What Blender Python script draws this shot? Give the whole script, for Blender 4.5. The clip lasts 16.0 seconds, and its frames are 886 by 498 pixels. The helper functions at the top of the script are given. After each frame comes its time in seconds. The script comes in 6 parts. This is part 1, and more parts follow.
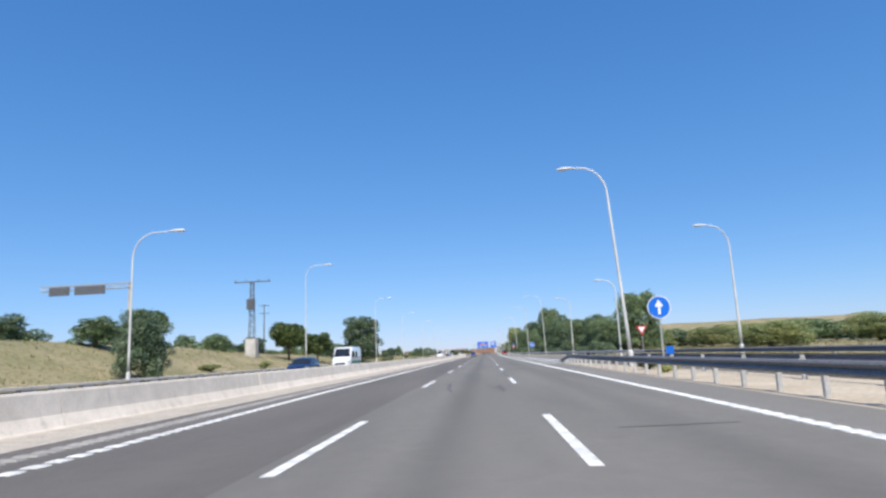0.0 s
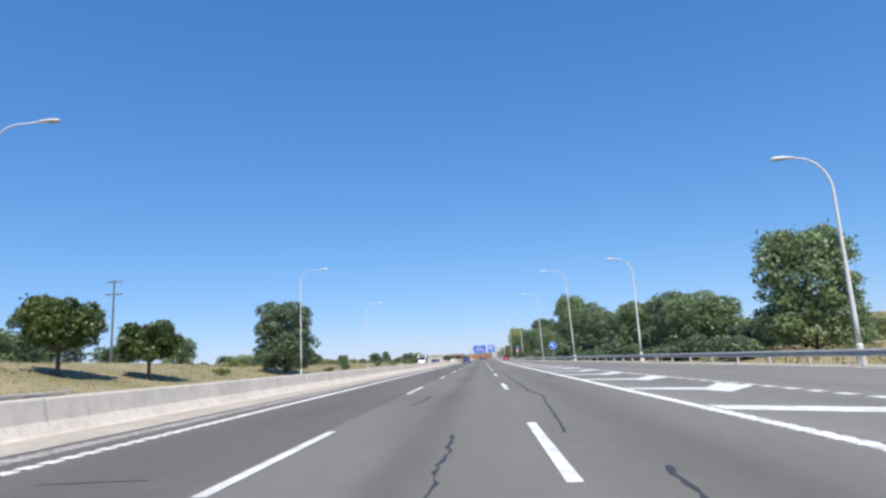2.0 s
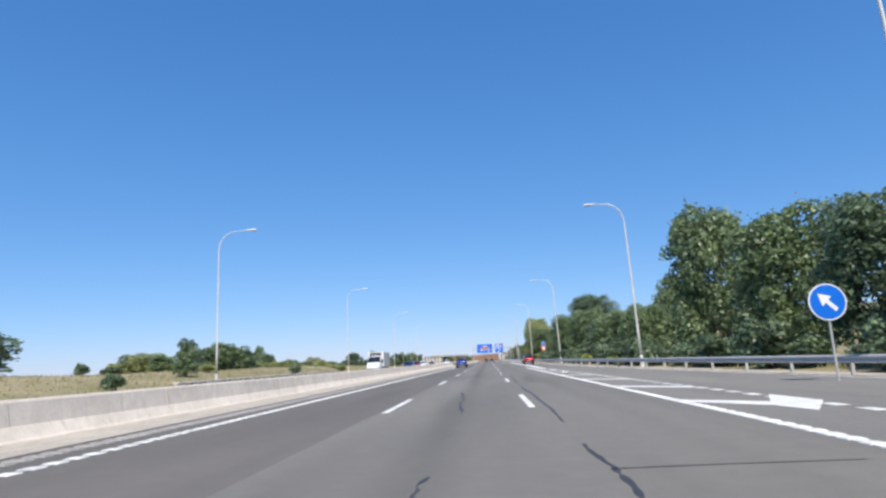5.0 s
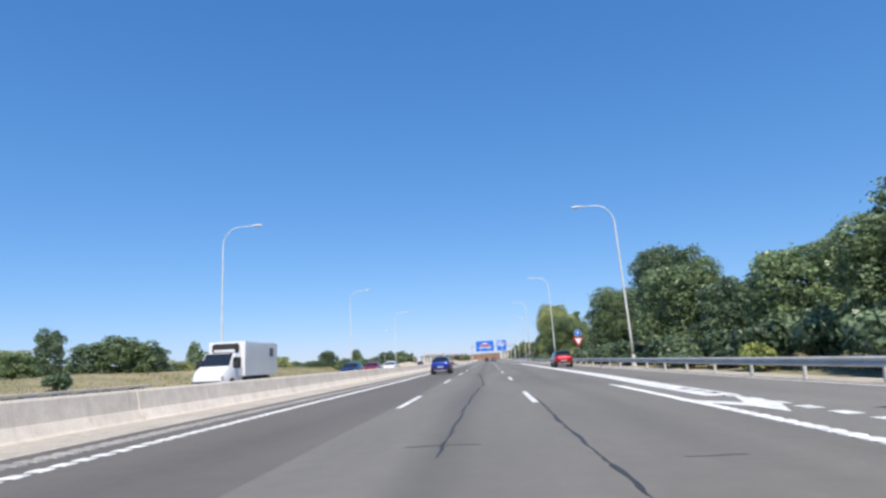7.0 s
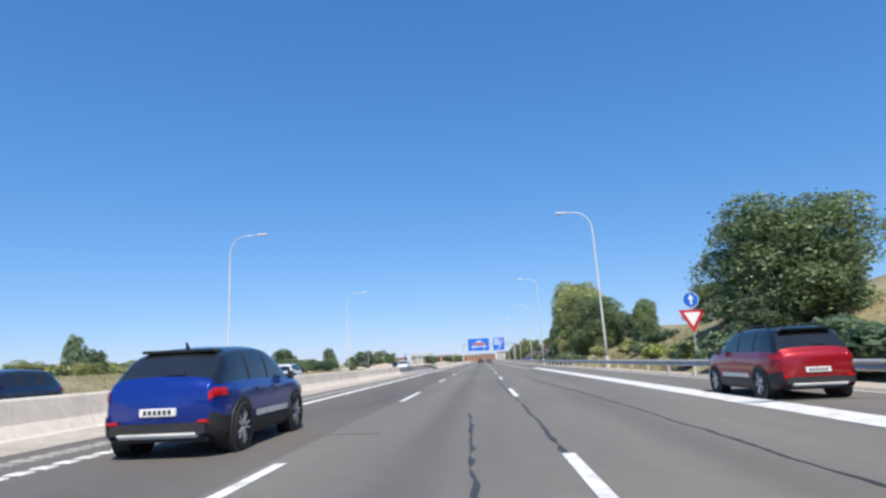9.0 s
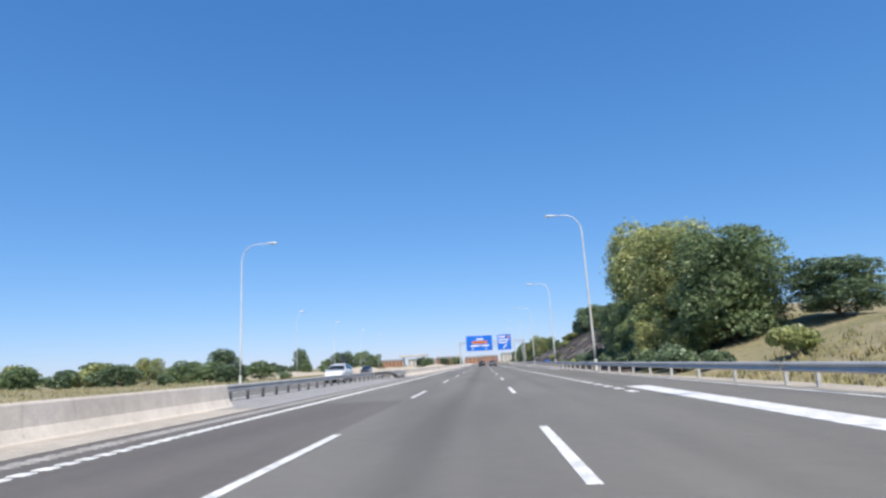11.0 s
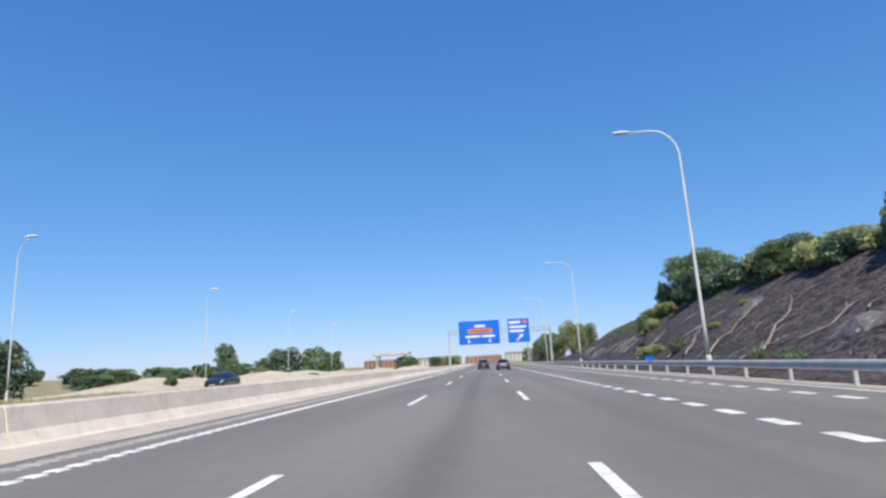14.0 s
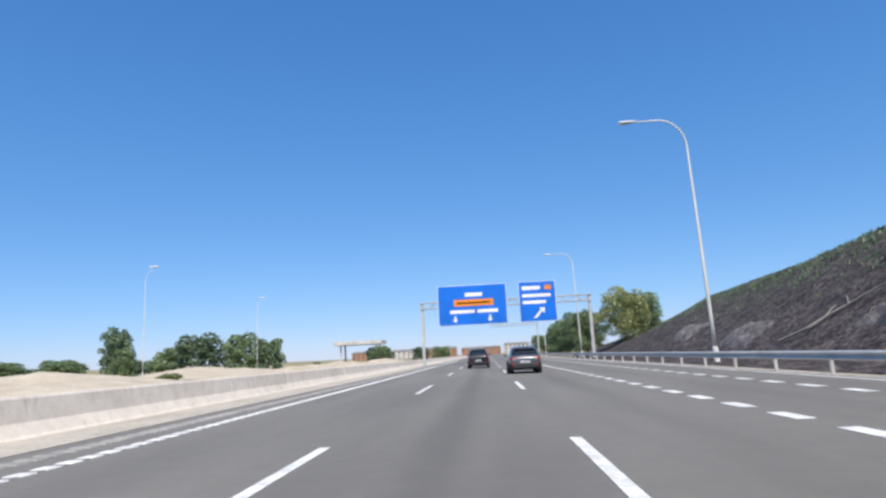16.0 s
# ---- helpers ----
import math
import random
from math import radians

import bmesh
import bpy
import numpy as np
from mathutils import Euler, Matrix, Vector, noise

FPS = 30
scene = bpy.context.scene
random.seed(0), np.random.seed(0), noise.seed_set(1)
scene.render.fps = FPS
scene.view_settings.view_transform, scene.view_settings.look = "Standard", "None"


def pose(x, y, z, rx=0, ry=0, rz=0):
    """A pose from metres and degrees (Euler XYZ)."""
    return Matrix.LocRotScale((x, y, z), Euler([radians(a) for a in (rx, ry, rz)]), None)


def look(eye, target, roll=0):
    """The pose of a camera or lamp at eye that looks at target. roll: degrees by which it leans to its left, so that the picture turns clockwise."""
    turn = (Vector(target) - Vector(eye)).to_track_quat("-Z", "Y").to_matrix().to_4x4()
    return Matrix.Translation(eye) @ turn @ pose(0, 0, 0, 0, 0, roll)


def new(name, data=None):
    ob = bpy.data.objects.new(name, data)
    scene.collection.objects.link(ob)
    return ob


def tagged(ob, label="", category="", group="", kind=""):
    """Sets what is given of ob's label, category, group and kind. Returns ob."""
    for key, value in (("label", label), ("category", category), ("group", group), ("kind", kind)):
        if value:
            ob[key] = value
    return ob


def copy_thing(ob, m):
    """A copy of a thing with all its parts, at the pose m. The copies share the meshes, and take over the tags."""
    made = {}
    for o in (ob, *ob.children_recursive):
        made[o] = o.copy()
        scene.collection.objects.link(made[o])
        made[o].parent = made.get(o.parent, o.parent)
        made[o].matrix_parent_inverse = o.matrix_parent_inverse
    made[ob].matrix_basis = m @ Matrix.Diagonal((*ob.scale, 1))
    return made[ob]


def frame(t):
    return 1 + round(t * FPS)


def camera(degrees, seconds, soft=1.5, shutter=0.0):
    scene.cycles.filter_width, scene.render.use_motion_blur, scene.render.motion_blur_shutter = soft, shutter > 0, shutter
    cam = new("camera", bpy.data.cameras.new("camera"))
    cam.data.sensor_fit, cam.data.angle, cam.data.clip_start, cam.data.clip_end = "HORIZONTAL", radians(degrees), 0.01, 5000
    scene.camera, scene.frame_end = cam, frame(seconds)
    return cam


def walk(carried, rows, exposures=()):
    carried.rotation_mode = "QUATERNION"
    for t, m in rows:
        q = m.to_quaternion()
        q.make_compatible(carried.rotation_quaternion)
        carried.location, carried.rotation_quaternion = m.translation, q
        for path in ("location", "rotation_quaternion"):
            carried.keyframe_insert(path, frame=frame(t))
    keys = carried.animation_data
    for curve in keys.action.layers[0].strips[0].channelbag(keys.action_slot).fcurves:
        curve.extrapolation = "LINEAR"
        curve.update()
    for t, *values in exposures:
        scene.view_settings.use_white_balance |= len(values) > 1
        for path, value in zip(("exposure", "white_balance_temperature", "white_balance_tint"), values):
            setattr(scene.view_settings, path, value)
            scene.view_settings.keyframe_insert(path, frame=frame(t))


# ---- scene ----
LENS = 71.7
cam = camera(LENS, 16.0, soft=2.6)
# seconds, x, y, z, pitch, roll, yaw
ROWS = [
    (0, 0.682, -1.136, 1.186, 9.762, 2.655, 3.420),
    (0.5, 0.728, 11.903, 1.193, 9.988, 2.499, 3.095),
    (1, 0.789, 24.856, 1.188, 10.065, 2.555, 3.068),
    (1.5, 0.889, 37.649, 1.168, 9.911, 3.009, 3.235),
    (2, 0.992, 50.443, 1.173, 10.244, 2.958, 3.113),
    (2.5, 1.060, 63.107, 1.170, 10.443, 2.674, 3.066),
    (3, 1.070, 75.659, 1.171, 10.653, 2.918, 3.440),
    (3.5, 1.030, 88.220, 1.161, 10.627, 2.804, 3.583),
    (6, 0.713, 151.413, 1.176, 10.298, 2.653, 3.633),
    (6.5, 0.696, 163.776, 1.173, 10.380, 2.860, 3.642),
    (7, 0.687, 175.976, 1.171, 10.340, 2.757, 3.680),
    (7.5, 0.693, 188.038, 1.166, 10.207, 2.552, 3.862),
    (8, 0.722, 200.047, 1.174, 10.743, 2.588, 3.443),
    (8.5, 0.779, 212.009, 1.178, 10.277, 2.915, 3.157),
    (9, 0.837, 223.923, 1.162, 10.403, 2.592, 3.230),
    (9.5, 0.880, 235.827, 1.176, 10.284, 3.067, 3.120),
    (12, 0.950, 295.030, 1.168, 10.887, 2.595, 3.536),
    (12.5, 0.923, 306.948, 1.154, 10.947, 2.704, 3.574),
    (13, 0.854, 318.971, 1.160, 10.978, 2.623, 3.744),
    (13.5, 0.782, 331.126, 1.170, 10.863, 2.779, 3.666),
    (14, 0.716, 343.441, 1.172, 10.639, 2.882, 3.592),
    (14.5, 0.658, 355.888, 1.169, 10.711, 2.507, 3.488),
    (15, 0.627, 368.306, 1.183, 10.248, 2.774, 3.466),
    (15.5, 0.622, 380.661, 1.183, 10.070, 2.678, 3.410),
    (16, 0.615, 392.966, 1.187, 9.872, 2.877, 3.452),]


def eye_pose(x, y, z, pitch, roll, yaw):
    aim = pose(x, y, z, 90 + pitch, 0, yaw)
    return aim @ pose(0, 0, 0, 0, 0, -roll)


walk(cam, [(t, eye_pose(*r)) for t, *r in ROWS], exposures=[(0, 0.25), (16, 0.25)])

# ---- sky and sun ----
SUN_DIR = Vector((0.13, -0.57, 0.81)).normalized()
world = bpy.data.worlds.new("sky")
scene.world = world
world.use_nodes = True
wn = world.node_tree.nodes
wl = world.node_tree.links
sky = wn.new("ShaderNodeTexSky")
sky.sky_type = "NISHITA"
sky.sun_disc = False
sky.sun_elevation = math.asin(SUN_DIR.z)
sky.sun_rotation = math.atan2(SUN_DIR.x, SUN_DIR.y)
sky.altitude = 650
sky.air_density, sky.dust_density, sky.ozone_density = 1.0, 0.15, 3.5
wn["Background"].inputs["Strength"].default_value = 0.21
split = wn.new("ShaderNodeSeparateColor")
wl.new(sky.outputs[0], split.inputs[0])
merge = wn.new("ShaderNodeCombineColor")
for channel, (power, gain) in enumerate(((0.965, 0.320), (0.685, 0.680), (0.54, 1.31))):
    curve = wn.new("ShaderNodeMath")
    curve.operation = "POWER"
    curve.inputs[1].default_value = power
    wl.new(split.outputs[channel], curve.inputs[0])
    level = wn.new("ShaderNodeMath")
    level.operation = "MULTIPLY"
    level.inputs[1].default_value = gain
    wl.new(curve.outputs[0], level.inputs[0])
    wl.new(level.outputs[0], merge.inputs[channel])
wl.new(merge.outputs[0], wn["Background"].inputs["Color"])
sun_data = bpy.data.lights.new("sun", "SUN")
sun_data.energy, sun_data.angle, sun_data.color = 5.0, radians(0.5), (1.0, 0.93, 0.82)
sun = new("sun", sun_data)
sun.matrix_world = look(SUN_DIR * 50, (0, 0, 0))

rng = random.Random(7)


# ---- materials ----
def material(name, base, rough=0.8, metal=0.0, alt=None, scale=3.0, fine=40.0, fine_amount=0.25, bump=0.0, bump_scale=60.0,
             island=0.0, thing=0.0, streaks=(), coat=0.0, spec=0.5, stretch=(1, 1, 1), patches=0.0, drips=0.0):
    m = bpy.data.materials.new(name)
    m.use_nodes = True
    n, l = m.node_tree.nodes, m.node_tree.links
    b = n["Principled BSDF"]
    b.inputs["Roughness"].default_value = rough
    b.inputs["Metallic"].default_value = metal
    b.inputs["Specular IOR Level"].default_value = spec
    b.inputs["Coat Weight"].default_value = coat
    b.inputs["Coat Roughness"].default_value = 0.05
    geo = n.new("ShaderNodeNewGeometry")
    place = n.new("ShaderNodeMapping")
    place.inputs["Scale"].default_value = stretch
    l.new(geo.outputs["Position"], place.inputs["Vector"])
    big = n.new("ShaderNodeTexNoise")
    big.inputs["Scale"].default_value = 1.0 / scale
    big.inputs["Detail"].default_value = 5
    l.new(place.outputs[0], big.inputs["Vector"])
    ramp = n.new("ShaderNodeMapRange")
    ramp.inputs["From Min"].default_value, ramp.inputs["From Max"].default_value = 0.32, 0.68
    l.new(big.outputs["Fac"], ramp.inputs["Value"])
    mix = n.new("ShaderNodeMix")
    mix.data_type = "RGBA"
    mix.inputs["A"].default_value = (*base, 1)
    mix.inputs["B"].default_value = (*(alt or [c * 0.8 for c in base]), 1)
    l.new(ramp.outputs[0], mix.inputs["Factor"])
    small = n.new("ShaderNodeTexNoise")
    small.inputs["Scale"].default_value = fine
    small.inputs["Detail"].default_value = 3
    l.new(geo.outputs["Position"], small.inputs["Vector"])
    vary = n.new("ShaderNodeMapRange")
    vary.inputs["From Min"].default_value, vary.inputs["From Max"].default_value = 0.3, 0.7
    vary.inputs["To Min"].default_value, vary.inputs["To Max"].default_value = 1 - fine_amount, 1 + fine_amount
    l.new(small.outputs["Fac"], vary.inputs["Value"])
    value = vary.outputs[0]
    for amount, source in ((island, geo.outputs["Random Per Island"]), (thing, None)):
        if amount:
            if source is None:
                source = n.new("ShaderNodeObjectInfo").outputs["Random"]
            r = n.new("ShaderNodeMapRange")
            r.inputs["To Min"].default_value, r.inputs["To Max"].default_value = 1 - amount, 1 + amount
            l.new(source, r.inputs["Value"])
            mul = n.new("ShaderNodeMath")
            mul.operation = "MULTIPLY"
            l.new(value, mul.inputs[0])
            l.new(r.outputs[0], mul.inputs[1])
            value = mul.outputs[0]
    for centre, half, amount in streaks:
        sep = n.new("ShaderNodeSeparateXYZ")
        l.new(geo.outputs["Position"], sep.inputs[0])
        wander = n.new("ShaderNodeMath")
        wander.operation = "MULTIPLY_ADD"
        l.new(big.outputs["Fac"], wander.inputs[0])
        wander.inputs[1].default_value = 0.5
        l.new(sep.outputs["X"], wander.inputs[2])
        dist = n.new("ShaderNodeMath")
        dist.operation = "SUBTRACT"
        l.new(wander.outputs[0], dist.inputs[0])
        dist.inputs[1].default_value = centre + 0.25
        size_of = n.new("ShaderNodeMath")
        size_of.operation = "ABSOLUTE"
        l.new(dist.outputs[0], size_of.inputs[0])
        band = n.new("ShaderNodeMapRange")
        band.interpolation_type = "SMOOTHSTEP"
        band.inputs["From Min"].default_value, band.inputs["From Max"].default_value = 0.0, half
        band.inputs["To Min"].default_value, band.inputs["To Max"].default_value = 1 - amount, 1.0
        l.new(size_of.outputs[0], band.inputs["Value"])
        mul = n.new("ShaderNodeMath")
        mul.operation = "MULTIPLY"
        l.new(value, mul.inputs[0])
        l.new(band.outputs[0], mul.inputs[1])
        value = mul.outputs[0]
    if patches:
        spot = n.new("ShaderNodeTexNoise")
        spot.inputs["Scale"].default_value = 2.6
        spot.inputs["Detail"].default_value = 7
        spot.inputs["Roughness"].default_value = 0.7
        l.new(geo.outputs["Position"], spot.inputs["Vector"])
        wear = n.new("ShaderNodeMapRange")
        wear.inputs["From Min"].default_value, wear.inputs["From Max"].default_value = 0.36, 0.62
        wear.inputs["To Min"].default_value, wear.inputs["To Max"].default_value = 1 - patches, 1 + patches * 0.6
        l.new(spot.outputs["Fac"], wear.inputs["Value"])
        mul = n.new("ShaderNodeMath")
        mul.operation = "MULTIPLY"
        l.new(value, mul.inputs[0])
        l.new(wear.outputs[0], mul.inputs[1])
        value = mul.outputs[0]
    if drips:
        long_way = n.new("ShaderNodeMapping")
        long_way.inputs["Scale"].default_value = (3.0, 3.0, 0.35)
        l.new(geo.outputs["Position"], long_way.inputs["Vector"])
        run = n.new("ShaderNodeTexNoise")
        run.inputs["Scale"].default_value = 1.6
        run.inputs["Detail"].default_value = 5
        l.new(long_way.outputs[0], run.inputs["Vector"])
        stain = n.new("ShaderNodeMapRange")
        stain.inputs["From Min"].default_value, stain.inputs["From Max"].default_value = 0.60, 0.72
        stain.inputs["To Min"].default_value, stain.inputs["To Max"].default_value = 1.0, 1 - drips
        l.new(run.outputs["Fac"], stain.inputs["Value"])
        mul = n.new("ShaderNodeMath")
        mul.operation = "MULTIPLY"
        l.new(value, mul.inputs[0])
        l.new(stain.outputs[0], mul.inputs[1])
        value = mul.outputs[0]
    hsv = n.new("ShaderNodeHueSaturation")
    l.new(mix.outputs["Result"], hsv.inputs["Color"])
    l.new(value, hsv.inputs["Value"])
    l.new(hsv.outputs[0], b.inputs["Base Color"])
    if bump:
        nz = n.new("ShaderNodeTexNoise")
        nz.inputs["Scale"].default_value = bump_scale
        nz.inputs["Detail"].default_value = 4
        l.new(geo.outputs["Position"], nz.inputs["Vector"])
        bp = n.new("ShaderNodeBump")
        bp.inputs["Strength"].default_value = bump
        bp.inputs["Distance"].default_value = 0.02
        l.new(nz.outputs["Fac"], bp.inputs["Height"])
        l.new(bp.outputs[0], b.inputs["Normal"])
    return m


ASPHALT = material("worn_asphalt", (0.186, 0.174, 0.153), 0.85, alt=(0.140, 0.131, 0.116), streaks=((0.0, 0.65, 0.22), (3.5, 0.7, 0.12), (7.0, 0.7, 0.1)), scale=2.2, fine=90, fine_amount=0.22, bump=0.4, bump_scale=120, stretch=(1, 0.12, 1), patches=0.06)
ASPHALT_PALE = material("pale_worn_asphalt", (0.215, 0.203, 0.182), 0.87, alt=(0.165, 0.156, 0.14), scale=2.2, fine=90, fine_amount=0.22, bump=0.4, bump_scale=120, stretch=(1, 0.12, 1), patches=0.06)
ASPHALT_BROWN = material("brownish_asphalt", (0.146, 0.131, 0.115), 0.85, alt=(0.108, 0.098, 0.087), scale=2.2, fine=90, fine_amount=0.22, bump=0.4, bump_scale=120, stretch=(1, 0.12, 1), patches=0.06)
SHOULDER = material("pale_shoulder_asphalt", (0.15, 0.147, 0.14), 0.9, alt=(0.12, 0.118, 0.113), scale=3, fine=70, bump=0.4, patches=0.2)
WORN_LINE = material("worn_line_paint", (0.29, 0.28, 0.27), 0.75, alt=(0.20, 0.195, 0.185), scale=0.5, fine=25)
TAR_FAINT = material("faint_seam", (0.088, 0.083, 0.075), 0.8, fine_amount=0.3)
TAR = material("tar_seal", (0.048, 0.045, 0.041), 0.55, fine_amount=0.3)
PAINT = material("road_paint", (0.78, 0.77, 0.74), 0.7, alt=(0.54, 0.535, 0.51), scale=0.4, fine=18, fine_amount=0.2, bump=0.2, patches=0.16)
RIB_PAINT = material("worn_rib_paint", (0.31, 0.295, 0.275), 0.8, alt=(0.22, 0.21, 0.195), scale=0.8, fine=20)
CONCRETE = material("barrier_concrete", (0.72, 0.645, 0.555), 0.9, alt=(0.63, 0.56, 0.475), scale=1.6, fine=30, fine_amount=0.08, bump=0.25, bump_scale=30, thing=0.05, patches=0.10, drips=0.2)
GUTTER = material("gutter_concrete", (0.45, 0.40, 0.335), 0.95, alt=(0.37, 0.33, 0.275), scale=2.5, fine=18, fine_amount=0.2, bump=0.4, bump_scale=25, patches=0.16)
GRAVEL = material("pale_gravel", (0.33, 0.32, 0.31), 0.95, alt=(0.25, 0.24, 0.23), scale=1.5, fine=14, fine_amount=0.3, bump=0.8, bump_scale=20)
SOIL = material("dry_field", (0.305, 0.25, 0.145), 0.95, alt=(0.175, 0.165, 0.075), scale=6, fine=3, fine_amount=0.3, bump=0.8, bump_scale=5)
STRAW = material("dry_grass", (0.34, 0.285, 0.15), 0.9, alt=(0.18, 0.18, 0.075), scale=5, fine=2, fine_amount=0.15, island=0.22)
SAND = material("sandy_heap", (0.50, 0.43, 0.33), 0.95, alt=(0.40, 0.33, 0.24), scale=2, fine=8, bump=0.6, bump_scale=8)
STEEL = material("galvanised_steel", (0.50, 0.495, 0.48), 0.55, 0.2, scale=1.0, fine=12, fine_amount=0.12, thing=0.06)
# darker copy of STEEL: the shade on the first rails' faces is in the colour
STEEL_SHADED = material("shaded_grey_steel", (0.20, 0.195, 0.20), 0.6, 0.2, scale=1.0, fine=12, fine_amount=0.2)
STEEL_OLD = material("weathered_steel", (0.16, 0.155, 0.15), 0.7, 0.3, scale=1.0, fine=12)
POLE = material("painted_pole", (0.72, 0.71, 0.68), 0.5, 0.1, scale=1.5, fine=10, fine_amount=0.08)
LAMP_SHELL = material("lamp_shell", (0.72, 0.72, 0.70), 0.4, 0.0, scale=0.5, fine=15, fine_amount=0.06)
LAMP_GLASS = material("lamp_lens", (0.55, 0.56, 0.55), 0.15, 0.0, scale=0.5, fine=10, fine_amount=0.05)
BARK = material("bark", (0.14, 0.10, 0.07), 0.95, scale=0.4, fine=20, fine_amount=0.3, bump=0.8, bump_scale=20)


def leaf_material(name, base, alt, island=0.45):
    m = material(name, base, 0.42, alt=alt, scale=2.2, fine=1.2, fine_amount=0.22, island=island, thing=0.12, spec=0.5)
    n, l = m.node_tree.nodes, m.node_tree.links
    b = n["Principled BSDF"]
    tr = n.new("ShaderNodeBsdfTranslucent")
    l.new(b.inputs["Base Color"].links[0].from_socket, tr.inputs["Color"])
    mx = n.new("ShaderNodeMixShader")
    mx.inputs[0].default_value = 0.34
    l.new(b.outputs[0], mx.inputs[1])
    l.new(tr.outputs[0], mx.inputs[2])
    l.new(mx.outputs[0], n["Material Output"].inputs["Surface"])
    return m


LEAF = leaf_material("elm_leaf", (0.245, 0.315, 0.150), (0.125, 0.185, 0.085))
LEAF_DARK = leaf_material("dark_leaf", (0.178, 0.242, 0.132), (0.092, 0.142, 0.078))
LEAF_PINE = leaf_material("pine_needle", (0.135, 0.185, 0.050), (0.070, 0.110, 0.030))
LEAF_BROOM = leaf_material("broom_leaf", (0.42, 0.45, 0.13), (0.27, 0.33, 0.10))
LEAF_YELLOW = leaf_material("yellowing_leaf", (0.43, 0.43, 0.175), (0.20, 0.255, 0.105))
MESH_NET = material("black_slope_net", (0.036, 0.031, 0.034), 0.95, alt=(0.094, 0.081, 0.078), scale=0.8, fine=5, fine_amount=0.7, bump=1.0, bump_scale=5, spec=0.08)
ROCK = material("grey_rock", (0.17, 0.155, 0.15), 0.95, alt=(0.06, 0.055, 0.055), scale=0.9, fine=5, fine_amount=0.35, bump=0.9, bump_scale=6)
DEAD = material("dead_branch", (0.27, 0.245, 0.215), 0.9, scale=0.5, fine=8)
SIGN_BLUE = material("sign_blue", (0.003, 0.145, 0.64), 0.4, scale=2, fine=4, fine_amount=0.05)
SIGN_WHITE = material("sign_white", (0.80, 0.80, 0.80), 0.4, scale=2, fine=4, fine_amount=0.04)
SIGN_RED = material("sign_red", (0.50, 0.02, 0.03), 0.4, scale=2, fine=4, fine_amount=0.04)
SIGN_ORANGE = material("sign_orange", (0.80, 0.25, 0.02), 0.4, scale=2, fine=4, fine_amount=0.04)
SIGN_DARK = material("sign_dark", (0.03, 0.03, 0.035), 0.5, scale=2, fine=4)
SIGN_BACK = material("sign_back", (0.16, 0.16, 0.165), 0.5, 0.4, scale=2, fine=4)
TYRE = material("tyre_rubber", (0.022, 0.022, 0.023), 0.85, scale=0.3, fine=20)
RIM = material("alloy_rim", (0.60, 0.60, 0.61), 0.35, 0.6, scale=0.3, fine=20)
BLACK_TRIM = material("black_plastic", (0.025, 0.025, 0.027), 0.6, scale=0.5, fine=15)
CAR_GLASS = material("tinted_glass", (0.018, 0.021, 0.025), 0.06, 0.0, scale=0.5, fine=3, fine_amount=0.05, spec=0.8)
HEADLAMP = material("headlamp_glass", (0.65, 0.66, 0.67), 0.12, 0.2, scale=0.3, fine=10)
TAIL_RED = material("tail_lamp_red", (0.45, 0.012, 0.015), 0.15, 0.0, scale=0.3, fine=10)
BRICK_FAR = material("far_brick", (0.36, 0.20, 0.13), 0.9, scale=4, fine=1)
RENDER_FAR = material("far_render", (0.55, 0.52, 0.48), 0.9, scale=4, fine=1)
ROOF_FAR = material("far_roof", (0.30, 0.30, 0.31), 0.7, scale=4, fine=1)


def car_paint(name, base, metal=0.45):
    return material(name, base, 0.28, metal, alt=[c * 0.92 for c in base], scale=1.0, fine=60, fine_amount=0.06, coat=0.8)


# ---- mesh helpers ----
def part(name, bm, mat, parent=None, label="", smooth=False):
    me = bpy.data.meshes.new(name)
    bmesh.ops.recalc_face_normals(bm, faces=bm.faces[:])
    bm.to_mesh(me)
    bm.free()
    me.materials.append(mat)
    if smooth:
        for p in me.polygons:
            p.use_smooth = True
    ob = new(name, me)
    if parent:
        ob.parent = parent
    if label:
        tagged(ob, label)
    return ob


def raw(name, verts, faces, mat, parent=None, label="", smooth=False):
    me = bpy.data.meshes.new(name)
    me.from_pydata(verts, [], faces)
    me.update()
    me.materials.append(mat)
    if smooth:
        me.polygons.foreach_set("use_smooth", [True] * len(me.polygons))
    ob = new(name, me)
    if parent:
        ob.parent = parent
    if label:
        tagged(ob, label)
    return ob


def shared(name, me, m, parent):
    ob = new(name, me)
    ob.parent = parent
    ob.matrix_basis = m
    return ob


def empty(name, m=None):
    ob = new(name)
    ob.empty_display_size = 0.3
    if m:
        ob.matrix_basis = m
    return ob


def box(bm, x0, x1, y0, y1, z0, z1, bevel=0.0):
    r = bmesh.ops.create_cube(bm, size=1)
    vs = r["verts"]
    for v in vs:
        v.co = Vector((x0 + (v.co.x + 0.5) * (x1 - x0), y0 + (v.co.y + 0.5) * (y1 - y0), z0 + (v.co.z + 0.5) * (z1 - z0)))
    if bevel:
        es = list({e for v in vs for e in v.link_edges})
        bmesh.ops.bevel(bm, geom=es, offset=bevel, segments=2, affect="EDGES")
    return bm


